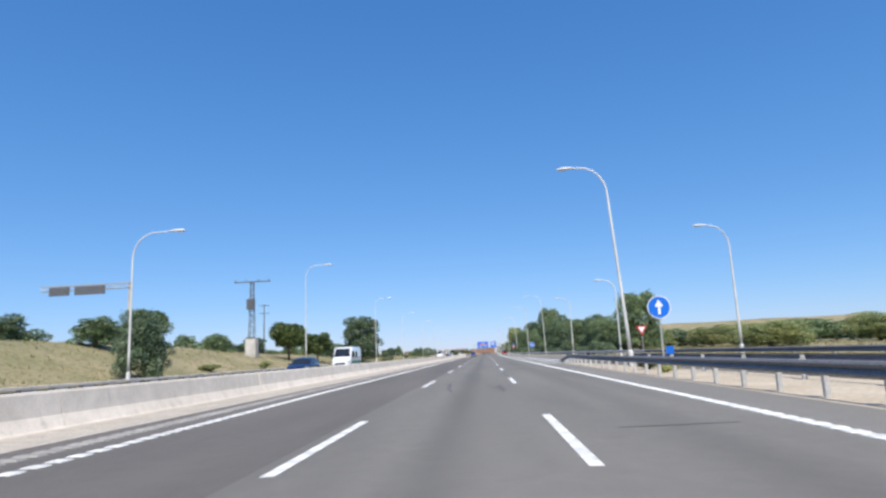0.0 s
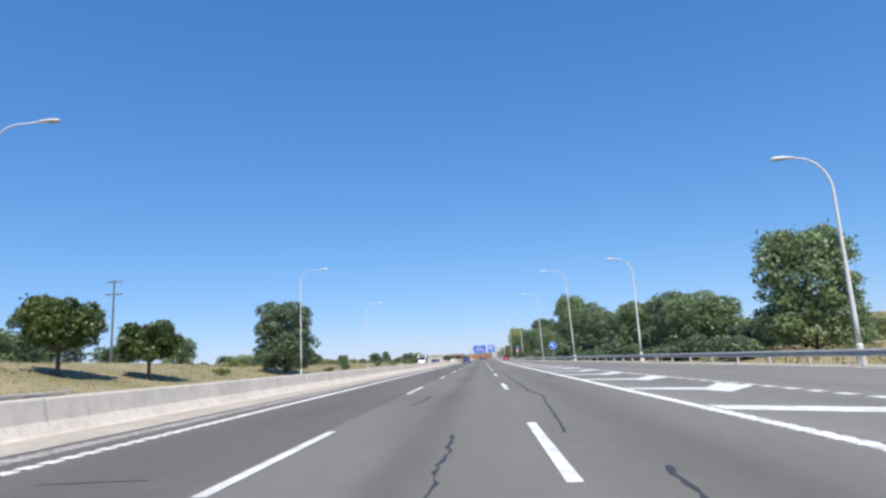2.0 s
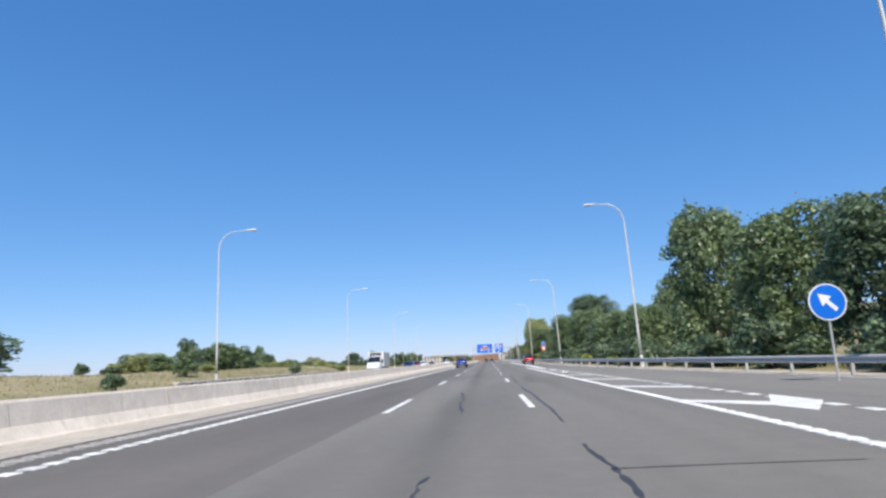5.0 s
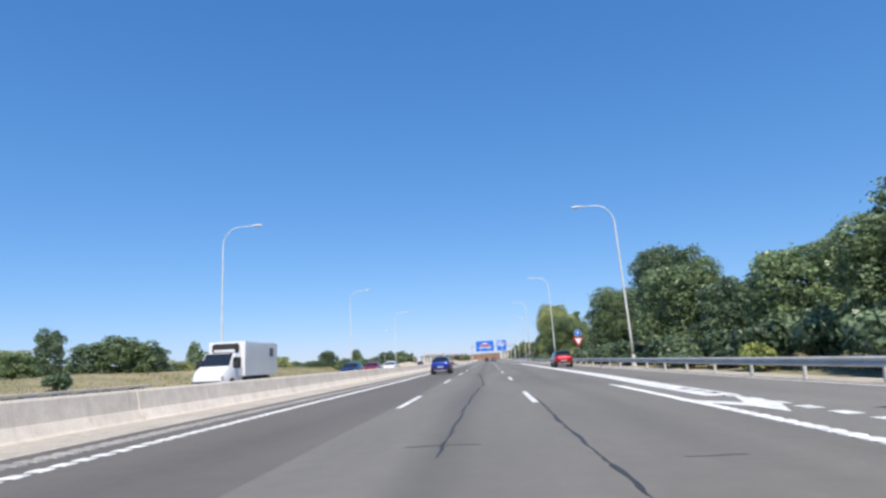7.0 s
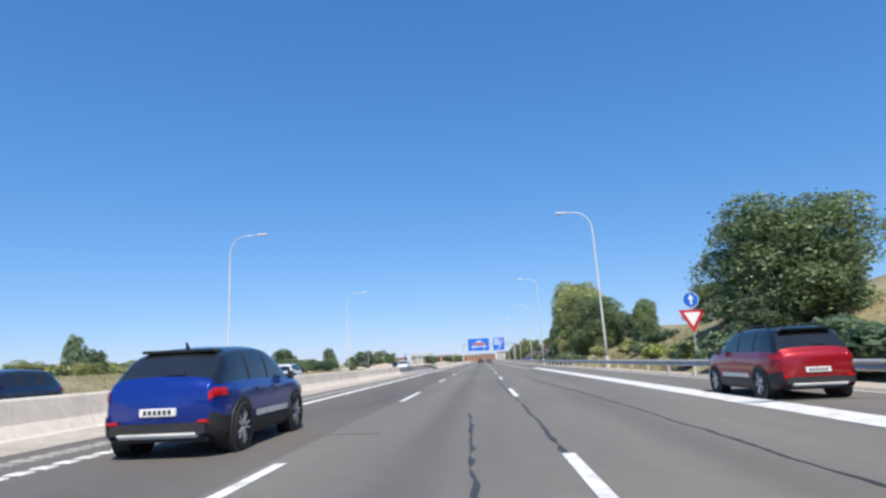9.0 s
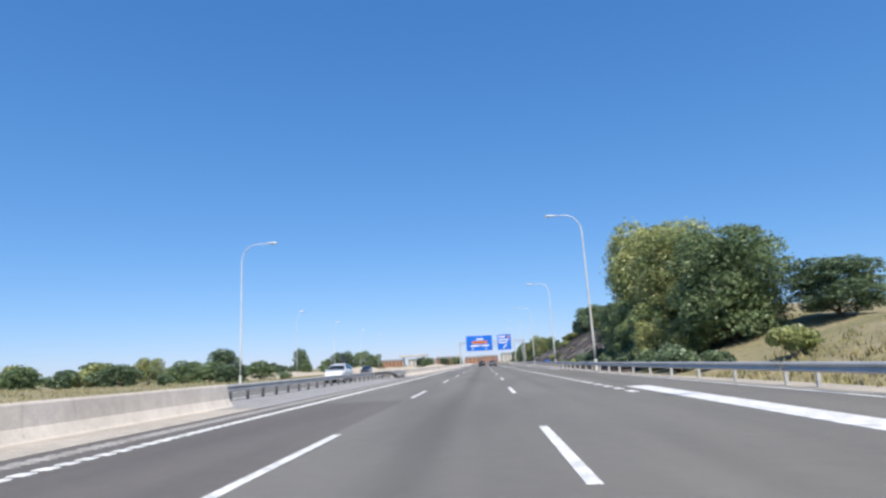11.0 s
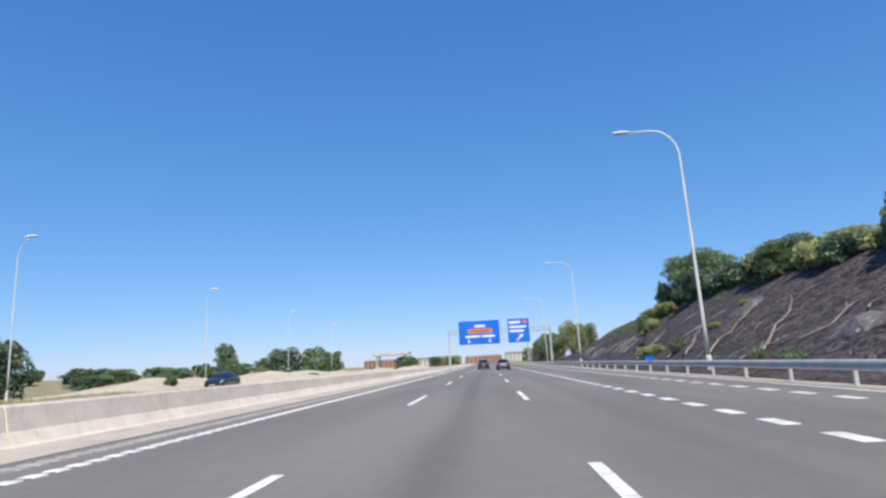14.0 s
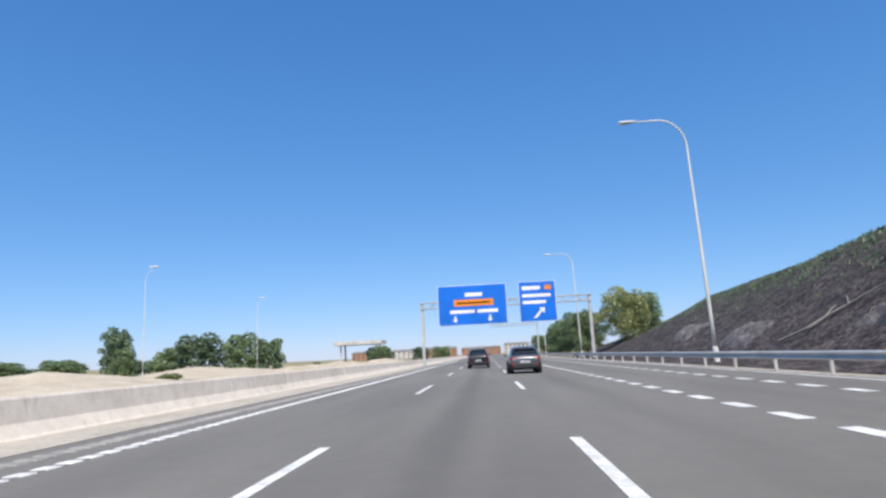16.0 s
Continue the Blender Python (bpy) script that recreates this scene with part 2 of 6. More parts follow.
def tube(bm, pts, radii, sides=8, cap=True):
    rings = []
    for i, p in enumerate(pts):
        p = Vector(p)
        a = Vector(pts[max(i - 1, 0)])
        b = Vector(pts[min(i + 1, len(pts) - 1)])
        d = (b - a).normalized()
        s = d.cross(Vector((0, 1, 0)) if abs(d.y) < 0.9 else Vector((1, 0, 0))).normalized()
        u = s.cross(d).normalized()
        r = radii[i] if hasattr(radii, "__len__") else radii
        rings.append([bm.verts.new(p + (s * math.cos(k * 2 * math.pi / sides) + u * math.sin(k * 2 * math.pi / sides)) * r) for k in range(sides)])
    for i in range(len(rings) - 1):
        for k in range(sides):
            bm.faces.new((rings[i][k], rings[i][(k + 1) % sides], rings[i + 1][(k + 1) % sides], rings[i + 1][k]))
    if cap:
        bm.faces.new(rings[0])
        bm.faces.new(rings[-1][::-1])
    return bm


def lerp_table(table, v):
    if v <= table[0][0]:
        return table[0][1]
    for (a, p), (b, q) in zip(table, table[1:]):
        if v <= b:
            return p + (q - p) * (v - a) / (b - a)
    return table[-1][1]


def ease(a, b, v):
    k = min(max((v - a) / (b - a), 0.0), 1.0)
    return k * k * (3 - 2 * k)


# ---- plan ----
RAIL_X = [(-80, 19.5), (30, 18.6), (60, 18.0), (80, 17.0), (113, 16.0), (125, 15.8), (160, 13.4), (200, 11.3), (260, 10.7), (315, 10.3), (340, 10.6), (376, 11.4), (440, 12.0), (900, 12.0)]
CREST = [(225, 0.6), (250, 2.5), (268, 5.2), (286, 4.2), (304, 2.8), (320, 4.0), (345, 6.2), (385, 6.4), (430, 7.2), (455, 5.9), (490, 2.8), (540, 1.2), (900, 0.8)]


def rail_x(y):
    return lerp_table(RAIL_X, y)


def far_shift(y):
    """How far the oncoming carriageway swings away from the barrier."""
    return -13.0 * ease(335, 420, y)


def ground_z(x, y):
    """Height of the land beside the carriageways."""
    lump = noise.noise(Vector((x * 0.07, y * 0.07, 3.1))) * 0.5 + noise.noise(Vector((x * 0.3, y * 0.3, 1.7))) * 0.12
    if x < -20.7 + far_shift(y):
        d = -20.7 + far_shift(y) - x
        top = lerp_table([(-100, 3.6), (60, 3.6), (100, 2.6), (150, 1.6), (220, 1.2), (300, 1.2), (360, -0.5), (440, -1.0), (520, -1.0), (600, 0.2)], y)
        z = 0.15 * ease(0.2, 1.5, d) + top * ease(1.5, 17, d) + lump * ease(1, 8, d)
        z += 3.0 * ease(60, 220, d)
        return z - 0.05
    if x > rail_x(y) + 0.6:
        d = x - rail_x(y) - 0.6
        high = lerp_table(CREST, y)
        z = high * min(max((d - 1.2) / 10.5, 0.0), 1.0) + lump * ease(0.8, 5, d) * (0.8 if y > 240 else 0.5)
        z += 1.0 * ease(60, 220, d) + 4.6 * ease(17, 36, d) * ease(192, 215, y) * (1 - ease(300, 330, y))
        return z - 0.05
    return -0.06

# ---- ground and roads ----
def axis(breaks):
    out = []
    for a, b, step in breaks:
        n = max(1, round((b - a) / step))
        out += [a + (b - a) * i / n for i in range(n)]
    return out + [breaks[-1][1]]


def build_ground():
    xs = axis([(-2600, -600, 500), (-600, -200, 80), (-200, -80, 15), (-80, -40, 4), (-40, -22, 1.5), (-22, -20, 0.5), (-20, -8, 6), (-8, 7, 5), (7, 28, 0.7), (28, 60, 3), (60, 200, 20), (200, 600, 80), (600, 2600, 500)])
    ys = axis([(-600, -60, 90), (-60, 560, 3), (560, 900, 20), (900, 1500, 150), (1500, 4600, 775)])
    verts = [(x, y, ground_z(x, y)) for y in ys for x in xs]
    w = len(xs)
    faces = [(j * w + i, j * w + i + 1, (j + 1) * w + i + 1, (j + 1) * w + i) for j in range(len(ys) - 1) for i in range(w - 1)]
    ob = raw("ground", verts, faces, SOIL, smooth=True)
    tagged(ob, "dry straw-coloured open ground with sparse weeds", "ground", kind="structure")
    return ob


def ribbon(name, left, right, ys, mat, z=0.0, depth=0.05, parent=None):
    """A strip of paving between two lines x(y), with thickness."""
    verts, faces = [], []
    for y in ys:
        a, b = left(y), right(y)
        verts += [(a, y, z - depth), (a, y, z), (b, y, z), (b, y, z - depth)]
    for j in range(len(ys) - 1):
        for k in range(3):
            faces.append((4 * j + k, 4 * j + k + 1, 4 * j + 5 + k, 4 * j + 4 + k))
    return raw(name, verts, faces, mat, parent)


GROUND = build_ground()
YS = axis([(-60, 560, 5), (560, 1500, 94)])


def paved_right(y):
    if y < 52:
        return 7.0
    return min(7.0 + (y - 52) * 0.8, rail_x(y) - 0.5)


ROAD = tagged(ribbon("road", lambda y: -1.94, lambda y: 5.45, YS, ASPHALT), "grey worn asphalt carriageway with tar-sealed cracks", "road", kind="structure")
tagged(ribbon("road", lambda y: -6.7, lambda y: -1.942, axis([(293.2, 560, 5), (560, 1500, 94)]), ASPHALT, z=-0.001), "smooth grey asphalt of the outer lane", "road", kind="structure")
OUTER_LANE = tagged(ribbon("road", lambda y: -6.7, lambda y: -1.942, axis([(-60, 293.18, 5)]), ASPHALT_BROWN, z=-0.001), "brownish darker asphalt of the outer lane", "road", kind="structure")
tagged(ribbon("merging_lane", lambda y: 5.452, paved_right, axis([(-60, 52, 4), (52, 200, 4)]), ASPHALT_PALE, z=-0.001), "paler grey asphalt of the merging lane", "road", kind="structure")
tagged(ribbon("merging_lane", lambda y: 5.452, paved_right, axis([(200.02, 560, 5), (560, 1500, 94)]), ASPHALT, z=-0.001), "grey asphalt of the merging lane", "road", kind="structure")
RAMP = tagged(ribbon("ramp_road", lambda y: lerp_table([(-60, 14.5), (0, 12.2), (30, 10.4), (54, 8.7)], y), lambda y: rail_x(y) - 0.5, axis([(-60, 54, 4)]), SHOULDER, z=-0.004), "pale asphalt slip road joining the carriageway", "road", kind="structure")
FAR_ROAD = tagged(ribbon("oncoming_road", lambda y: -20.2 + far_shift(y), lambda y: -10.6 + far_shift(y), YS, ASPHALT), "grey asphalt carriageway for oncoming traffic", "road", kind="structure")
VERGE = tagged(ribbon("gutter_strip", lambda y: -8.45, lambda y: -6.704, axis([(-60, 292, 6)]) + [292.1], GUTTER, z=0.012), "pale dusty concrete gutter strip beside the barrier", "pavement", kind="structure")
VERGE_B = tagged(ribbon("gravel_median", lambda y: -10.55, lambda y: -6.704, axis([(292.2, 341.8, 5)]), GRAVEL, z=0.01), "pale grey gravel median gap", "ground", kind="structure")
VERGE_C = tagged(ribbon("gutter_strip", lambda y: -8.45, lambda y: -6.704, axis([(341.9, 560, 6), (560, 1500, 94)]), GUTTER, z=0.012), "pale dusty concrete gutter strip beside the barrier", "pavement", kind="structure")

VERGE_D = tagged(ribbon("sandy_median", lambda y: -10.7 + far_shift(y), lambda y: -8.98, axis([(342, 560, 5), (560, 1500, 94)]), SAND, z=-0.012), "pale sandy earth median behind the barrier", "ground", kind="structure")
VERGE_F = tagged(ribbon("gutter_strip", lambda y: rail_x(y) - 0.496, lambda y: rail_x(y) + 1.3 - 1.0 * ease(285, 315, y), axis([(62, 560, 5), (560, 1500, 94)]), GUTTER, z=0.006), "pale concrete strip under the guardrail", "pavement", kind="structure")
VERGE_E = tagged(ribbon("sandy_verge", lambda y: 7.004, lambda y: lerp_table([(-60, 14.4), (0, 12.1), (30, 10.3), (54, 8.6)], y), axis([(-60, 52, 4)]), SAND, z=-0.012), "pale sandy verge between carriageway and slip road", "ground", kind="structure")


# ---- road markings ----
def flat_mesh(name, pts, mat, z=0.004, thick=0.004):
    bm = bmesh.new()
    vs = [bm.verts.new((x, y, z)) for x, y in pts]
    f = bm.faces.new(vs)
    if f.normal.z < 0:
        f.normal_flip()
    r = bmesh.ops.extrude_face_region(bm, geom=[f])
    for g in r["geom"]:
        if isinstance(g, bmesh.types.BMVert):
            g.co.z += thick
    bmesh.ops.recalc_face_normals(bm, faces=bm.faces[:])
    me = bpy.data.meshes.new(name)
    bm.to_mesh(me)
    bm.free()
    me.materials.append(mat)
    return me


DASH = flat_mesh("lane_dash", [(-0.08, -0.2), (0.08, -0.2), (0.08, 5.1), (-0.08, 5.1)], PAINT)
LANE_LEFT = [(8, -1.67), (42, -1.74), (76, -1.83), (94, -1.79), (161, -1.75), (228, -1.74), (300, -1.84), (330, -1.81), (365, -1.76), (400, -1.70)]
LANE_RIGHT = [(8, 1.75), (42, 1.74), (76, 1.81), (161, 1.80), (196, 1.84), (212, 1.86), (228, 1.80), (245, 1.81), (300, 1.95), (315, 2.01), (331, 1.92), (348, 1.84), (365, 1.82), (400, 1.76)]
for table in (LANE_LEFT, LANE_RIGHT):
    for k in range(-3, 38):
        y = 5.65 + 17 * k
        shared("lane_dash", DASH, pose(lerp_table(table, y + 2.5), y, 0), ROAD)
EDGE_LEFT = [(6, -5.12), (22, -5.33), (58, -5.31), (90, -5.48), (130, -5.40), (165, -5.30), (195, -5.22), (210, -5.09), (243, -5.08), (303, -5.28), (316, -5.18), (363, -5.27), (400, -5.14)]


def edge_x(y):
    return lerp_table(EDGE_LEFT, y)

SHORT = flat_mesh("short_dash", [(-0.15, 0), (0.15, 0), (0.15, 1.0), (-0.15, 1.0)], PAINT)
for k in range(95):
    shared("short_dash", SHORT, pose(5.3 + 0.4 * (1 - ease(0, 30, k)), 292 + 2.05 * k, 0), ROAD)
    if k > 22:
        shared("short_dash", SHORT, pose(8.7, 292 + 2.05 * k, 0), ROAD)
SHORTER = flat_mesh("short_dash", [(-0.15, 0), (0.15, 0), (0.15, 0.62), (-0.15, 0.62)], PAINT)
for k in range(112):
    y = 62 + 1.2 * k
    shared("short_dash", SHORTER, pose(lerp_table([(62, 8.9), (92, 8.45), (178, 6.73), (196, 6.55)], y), y, 0), ROAD)



def line(name, x, y0, y1, half, step=20.0, mat=PAINT):
    verts, faces = [], []
    n = max(1, int((y1 - y0) / step))
    xf = x if callable(x) else (lambda y: x)
    for i in range(n + 1):
        y = y0 + (y1 - y0) * i / n
        for dx, z in ((-half, 0.001), (-half, 0.008), (half, 0.008), (half, 0.001)):
            verts.append((xf(y) + dx, y, z))
        if i:
            for k in range(3):
                faces.append((4 * i - 4 + k, 4 * i - 3 + k, 4 * i + 1 + k, 4 * i + k))
    return raw(name, verts, faces, mat, ROAD)


line("edge_line", edge_x, -60, 1400, 0.09, 10, WORN_LINE)
line("edge_line", 5.25, -60, 200, 0.10, 20)
blk_v, blk_f = [], []
for x_of, y0, y1 in ((edge_x, -20, 520), (lambda y: 5.25, -20, 199)):
    for k in range(int((y1 - y0) / 0.45)):
        y, b = y0 + 0.45 * k, len(blk_v)
        for dx, dy, z in ((-0.125, 0, 0.002), (0.125, 0, 0.002), (0.125, 0.27, 0.002), (-0.125, 0.27, 0.002), (-0.115, 0.015, 0.016), (0.115, 0.015, 0.016), (0.115, 0.255, 0.016), (-0.115, 0.255, 0.016)):
            blk_v.append((x_of(y) + dx, y + dy, z))
        blk_f += [(b + 4, b + 5, b + 6, b + 7), (b, b + 1, b + 5, b + 4), (b + 1, b + 2, b + 6, b + 5), (b + 2, b + 3, b + 7, b + 6), (b + 3, b, b + 4, b + 7)]
tagged(raw("profiled_edge_line", blk_v, blk_f, PAINT, ROAD), "raised white profile blocks of the edge line", kind="stuff")
line("edge_line", lambda y: 6.45 + 0.25 * ease(196, 210, y), 192, 296, 0.42, 6)
line("edge_line", lambda y: rail_x(y) - 0.85, 70, 560, 0.08, 6)
line("edge_line", lambda y: -19.3 + far_shift(y), -60, 1400, 0.1)
line("edge_line", lambda y: -11.3 + far_shift(y), -60, 1400, 0.1)
for k in range(0, 36):
    shared("lane_dash", DASH, pose(-15.3 + far_shift(2 + 17 * k), 2 + 17 * k, 0), FAR_ROAD)

# raised ribs outside the edge line
ribs_v, ribs_f = [], []
for k in range(1350):
    y = -20 + 0.4 * k
    b = len(ribs_v)
    for dx, dy, z in ((-0.2, 0, 0.002), (0.2, 0, 0.002), (0.2, 0.24, 0.002), (-0.2, 0.24, 0.002), (-0.17, 0.03, 0.025), (0.17, 0.03, 0.025), (0.17, 0.21, 0.025), (-0.17, 0.21, 0.025)):
        ribs_v.append((edge_x(y) - 0.85 + dx, y + dy, z))
    ribs_f += [(b + 4, b + 5, b + 6, b + 7), (b, b + 1, b + 5, b + 4), (b + 1, b + 2, b + 6, b + 5), (b + 2, b + 3, b + 7, b + 6), (b + 3, b, b + 4, b + 7)]
tagged(raw("rumble_strip", ribs_v, ribs_f, RIB_PAINT, OUTER_LANE), kind="stuff")

# painted arrows and bars of the merging lane
ARROW = flat_mesh("painted_arrow", [(-1.55, 1.5), (-1.55, 0.7), (0.0, -1.2), (0.2, -2.5), (1.65, -0.4), (1.5, 1.9), (0.4, -0.2)], PAINT, thick=0.005)
for x, y, w in ((7.0, 69.3, 1.0), (7.0, 77.4, 1.0), (7.0, 85.2, 1.0), (7.05, 92.9, 1.0), (7.1, 101.3, 1.02), (6.95, 109.6, 0.95), (6.5, 140.5, 0.8), (5.95, 173.4, 0.5), (5.95, 181.2, 0.5), (5.85, 190.0, 0.5)):
    shared("painted_arrow", ARROW, pose(x, y, 0) @ Matrix.Diagonal((w, 1, 1, 1)), ROAD)
BAR = flat_mesh("painted_bar", [(-1.25, 0.5), (-1.25, 1.6), (1.3, -0.6), (1.3, -1.8)], PAINT, thick=0.005)
for x, y, w in ((6.65, 55.0, 0.95), (6.7, 62.0, 1.0), (6.65, 117.5, 0.95), (6.6, 125.0, 0.9), (6.5, 132.5, 0.85), (6.35, 148.2, 0.72), (6.25, 156.5, 0.66), (6.1, 164.8, 0.58)):
    shared("painted_bar", BAR, pose(x, y, 0) @ Matrix.Diagonal((w, 1, 1, 1)), ROAD)


# tar-sealed cracks
def crack(x, y0, y1, drift, wobble, width=0.05, seed=0):
    r = random.Random(seed)
    n = max(7, int(abs(y1 - y0) / 0.22) + 2)
    verts, faces = [], []
    ox = 0.0
    for i in range(n):
        k = i / (n - 1)
        ox = ox * 0.90 + r.uniform(-wobble, wobble) * 0.45
        cx, cy = x + drift * k + ox, y0 + (y1 - y0) * k
        w = 0.40 * width * r.uniform(0.1, 1.7)
        dx, dy = (w, 0) if abs(y1 - y0) > abs(drift) else (0, w)
        verts += [(cx - dx, cy - dy, 0.0045), (cx + dx, cy + dy, 0.0045)]
        if i:
            faces.append((2 * i - 2, 2 * i - 1, 2 * i + 1, 2 * i))
    return raw("tar_seam", verts, faces, TAR, ROAD)


def cross_crack(y, x0, x1, wobble=0.08, width=0.04, seed=0):
    r = random.Random(seed)
    n = max(4, int((x1 - x0) / 0.5))
    verts, faces = [], []
    oy = 0.0
    for i in range(n):
        oy = oy * 0.85 + r.uniform(-wobble, wobble)
        w = 0.6 * width * r.uniform(0.4, 1.3)
        x = x0 + (x1 - x0) * i / (n - 1)
        verts += [(x, y + oy - w, 0.0045), (x, y + oy + w, 0.0045)]
        if i:
            faces.append((2 * i - 2, 2 * i, 2 * i + 1, 2 * i - 1))
    return raw("tar_seam", verts, faces, TAR_FAINT, ROAD)


# start x, y and end x, y of the wandering cracks, stretch by stretch
CRACKS_A = ((1.19, 18.4, 1.16, 21.5), (-0.51, 19.0, -0.67, 24.7), (1.83, 28.0, 1.63, 34.4), (1.63, 34.4, 1.64, 43.2), (1.64, 43.2, 1.5, 52.0), (-0.85, 30.7, -0.47, 33.7), (-2.24, 26.0, -2.0, 38.9), (-0.47, 33.7, -0.21, 37.6), (0.26, 40.1, 0.3, 44.4), (-2.25, 43.6, -2.32, 53.7), (2.61, 54.5, 2.71, 57.1), (0.33, 54.1, 0.44, 60.5), (2.17, 60.2, 2.68, 69.1),
            (2.72, 68.5, 2.45, 72.6), (-1.04, 67.1, -0.85, 71.2), (2.45, 71.6, 2.47, 93.9), (-1.27, 80.9, -1.49, 85.5), (2.56, 92.6, 2.57, 95.2), (4.42, 83.7, 5.1, 90.8), (-0.24, 96.0, -0.6, 102.4), (1.91, 98.4, 2.05, 109.6))
CRACKS_B = ((2.91, 156.5, 3.04, 164.5), (1.88, 169.2, 1.97, 196.9), (3.9, 169.4, 3.89, 175.6), (0.06, 172.0, -0.29, 178.5), (-0.05, 183.9, 0.1, 197.0), (0.13, 196.8, 0.39, 205.9), (0.39, 205.9, 0.15, 217.9), (2.14, 204.6, 2.02, 210.2), (4.27, 206.0, 4.19, 211.8), (3.33, 208.8, 3.16, 215.3),
            (0.15, 217.9, -0.2, 227.5), (2.91, 218.6, 2.91, 223.3), (0.7, 229.0, 0.48, 237.9), (4.04, 229.3, 3.95, 244.9), (1.78, 230.9, 1.8, 240.3), (1.74, 241.5, 1.54, 260.0), (-2.73, 241.2, -2.54, 247.3), (3.95, 243.0, 3.4, 258.1))
s = 100
for k, (x0, y0, x1, y1) in enumerate(CRACKS_A + CRACKS_B):
    long_seam = y1 - y0 > 8
    crack(x0, y0, y1, x1 - x0, 0.045 if long_seam else 0.11, rng.uniform(0.05, 0.085), s)
    if not long_seam and k % 3 == 0:
        crack(x0 + rng.uniform(-0.3, 0.3), y0 + 1.0, y1 + rng.uniform(0.5, 2.0), rng.uniform(-0.5, 0.5), 0.14, 0.035, s + 500)
    s += 1
for yy, x0, x1 in ((8.5, 2.6, 4.4), (70.5, -2.8, 1.9), (85.8, -2.5, -1.15), (85.4, 2.6, 3.2), (173.2, -2.5, 1.45), (184.9, -0.55, 0.5), (218.4, 1.5, 3.3), (45.3, -1.75, -0.8), (44.6, 2.2, 3.65), (95.2, 1.25, 3.2), (183.3, 2.8, 3.5), (234.8, -2.0, -1.0), (218.6, -0.65, 0.95),
                   (31.0, 0.2, 2.9), (57.5, -4.2, -2.9), (120.0, -1.4, 1.8), (133.0, 2.0, 4.6), (146.0, -3.0, 0.4), (246.0, -1.0, 1.4), (387.5, -3.6, -2.9), (334.0, 3.6, 4.3)):
    cross_crack(yy, x0, x1, 0.04, 0.05, s)
    s += 1
y = 108.0
while y < 160:
    ln = rng.uniform(7, 16)
    crack(1.95 + rng.uniform(-0.1, 0.2), y, y + ln, rng.uniform(-0.1, 0.15), 0.05, 0.07, s)
    crack(rng.uniform(-1.2, 0.8), y + 3, y + ln - 2, rng.uniform(-0.4, 0.4), 0.1, 0.06, s + 40)
    y += ln + rng.uniform(0.5, 6)
    s += 1


# ---- concrete barrier ----
def barrier_mesh(length):
    bm = bmesh.new()
    half = [(0.40, 0.0), (0.34, 0.06), (0.20, 0.30), (0.12, 0.76), (0.09, 0.81)]
    prof = half + [(-x, z) for x, z in reversed(half)]
    a = [bm.verts.new((x, 0.015, z)) for x, z in prof]
    b = [bm.verts.new((x, length - 0.015, z)) for x, z in prof]
    for i in range(len(prof) - 1):
        bm.faces.new((a[i], a[i + 1], b[i + 1], b[i]))
    bm.faces.new(a)
    bm.faces.new(b[::-1])
    bmesh.ops.recalc_face_normals(bm, faces=bm.faces[:])
    me = bpy.data.meshes.new("barrier_segment")
    bm.to_mesh(me)
    bm.free()
    me.materials.append(CONCRETE)
    return me


SEG = barrier_mesh(6.0)


def barrier(y0, y1, x=-8.75):
    e = tagged(empty("concrete_barrier", pose(x, y0, 0.0)), "pale weathered concrete median barrier in joined segments", "barrier", group="median barriers")
    k = 0
    while y0 + 6 * (k + 1) <= y1:
        r = random.Random(k)
        shared("barrier_segment", SEG, pose(r.uniform(-0.012, 0.012), 6 * k, 0, 0, 0, r.uniform(-0.08, 0.08)), e)
        k += 1
    return e


barrier(-30, 294)
barrier(343, 701)


# ---- guardrails ----
def beam_profile():
    return [(0.00, 0.0), (0.045, 0.02), (0.08, 0.065), (0.03, 0.13), (0.0, 0.155), (0.03, 0.18), (0.08, 0.245), (0.045, 0.29), (0.0, 0.31)]


def beam_mesh(pts, z0, side):
    """A W-shaped beam along points x, y; side: +1 when its face looks to +x."""
    prof = beam_profile()
    verts, faces = [], []
    n = len(prof)
    for x, y, dz in pts:
        for shell in (0, 0.006):
            for px, pz in prof:
                verts.append((x + side * (px + shell), y, z0 + dz + pz))
    m = 2 * n
    for i in range(len(pts) - 1):
        for k in range(n - 1):
            a = i * m + k
            faces.append((a, a + 1, a + m + 1, a + m))
            faces.append((a + n, a + m + n, a + m + n + 1, a + n + 1))
        faces.append((i * m, i * m + m, i * m + m + n, i * m + n))
        faces.append((i * m + n - 1, i * m + 2 * n - 1, i * m + m + 2 * n - 1, i * m + m + n - 1))
    return verts, faces


def post_mesh(height, mat):
    bm = bmesh.new()
    box(bm, -0.06, 0.06, -0.05, 0.05, -0.1, height, 0.01)
    box(bm, -0.10, 0.10, -0.04, 0.04, height - 0.26, height - 0.1, 0.01)
    me = bpy.data.meshes.new("post")
    bmesh.ops.recalc_face_normals(bm, faces=bm.faces[:])
    bm.to_mesh(me)
    bm.free()
    me.materials.append(mat)
    return me


POST = post_mesh(0.70, STEEL)
POST_DARK = post_mesh(0.74, STEEL_OLD)


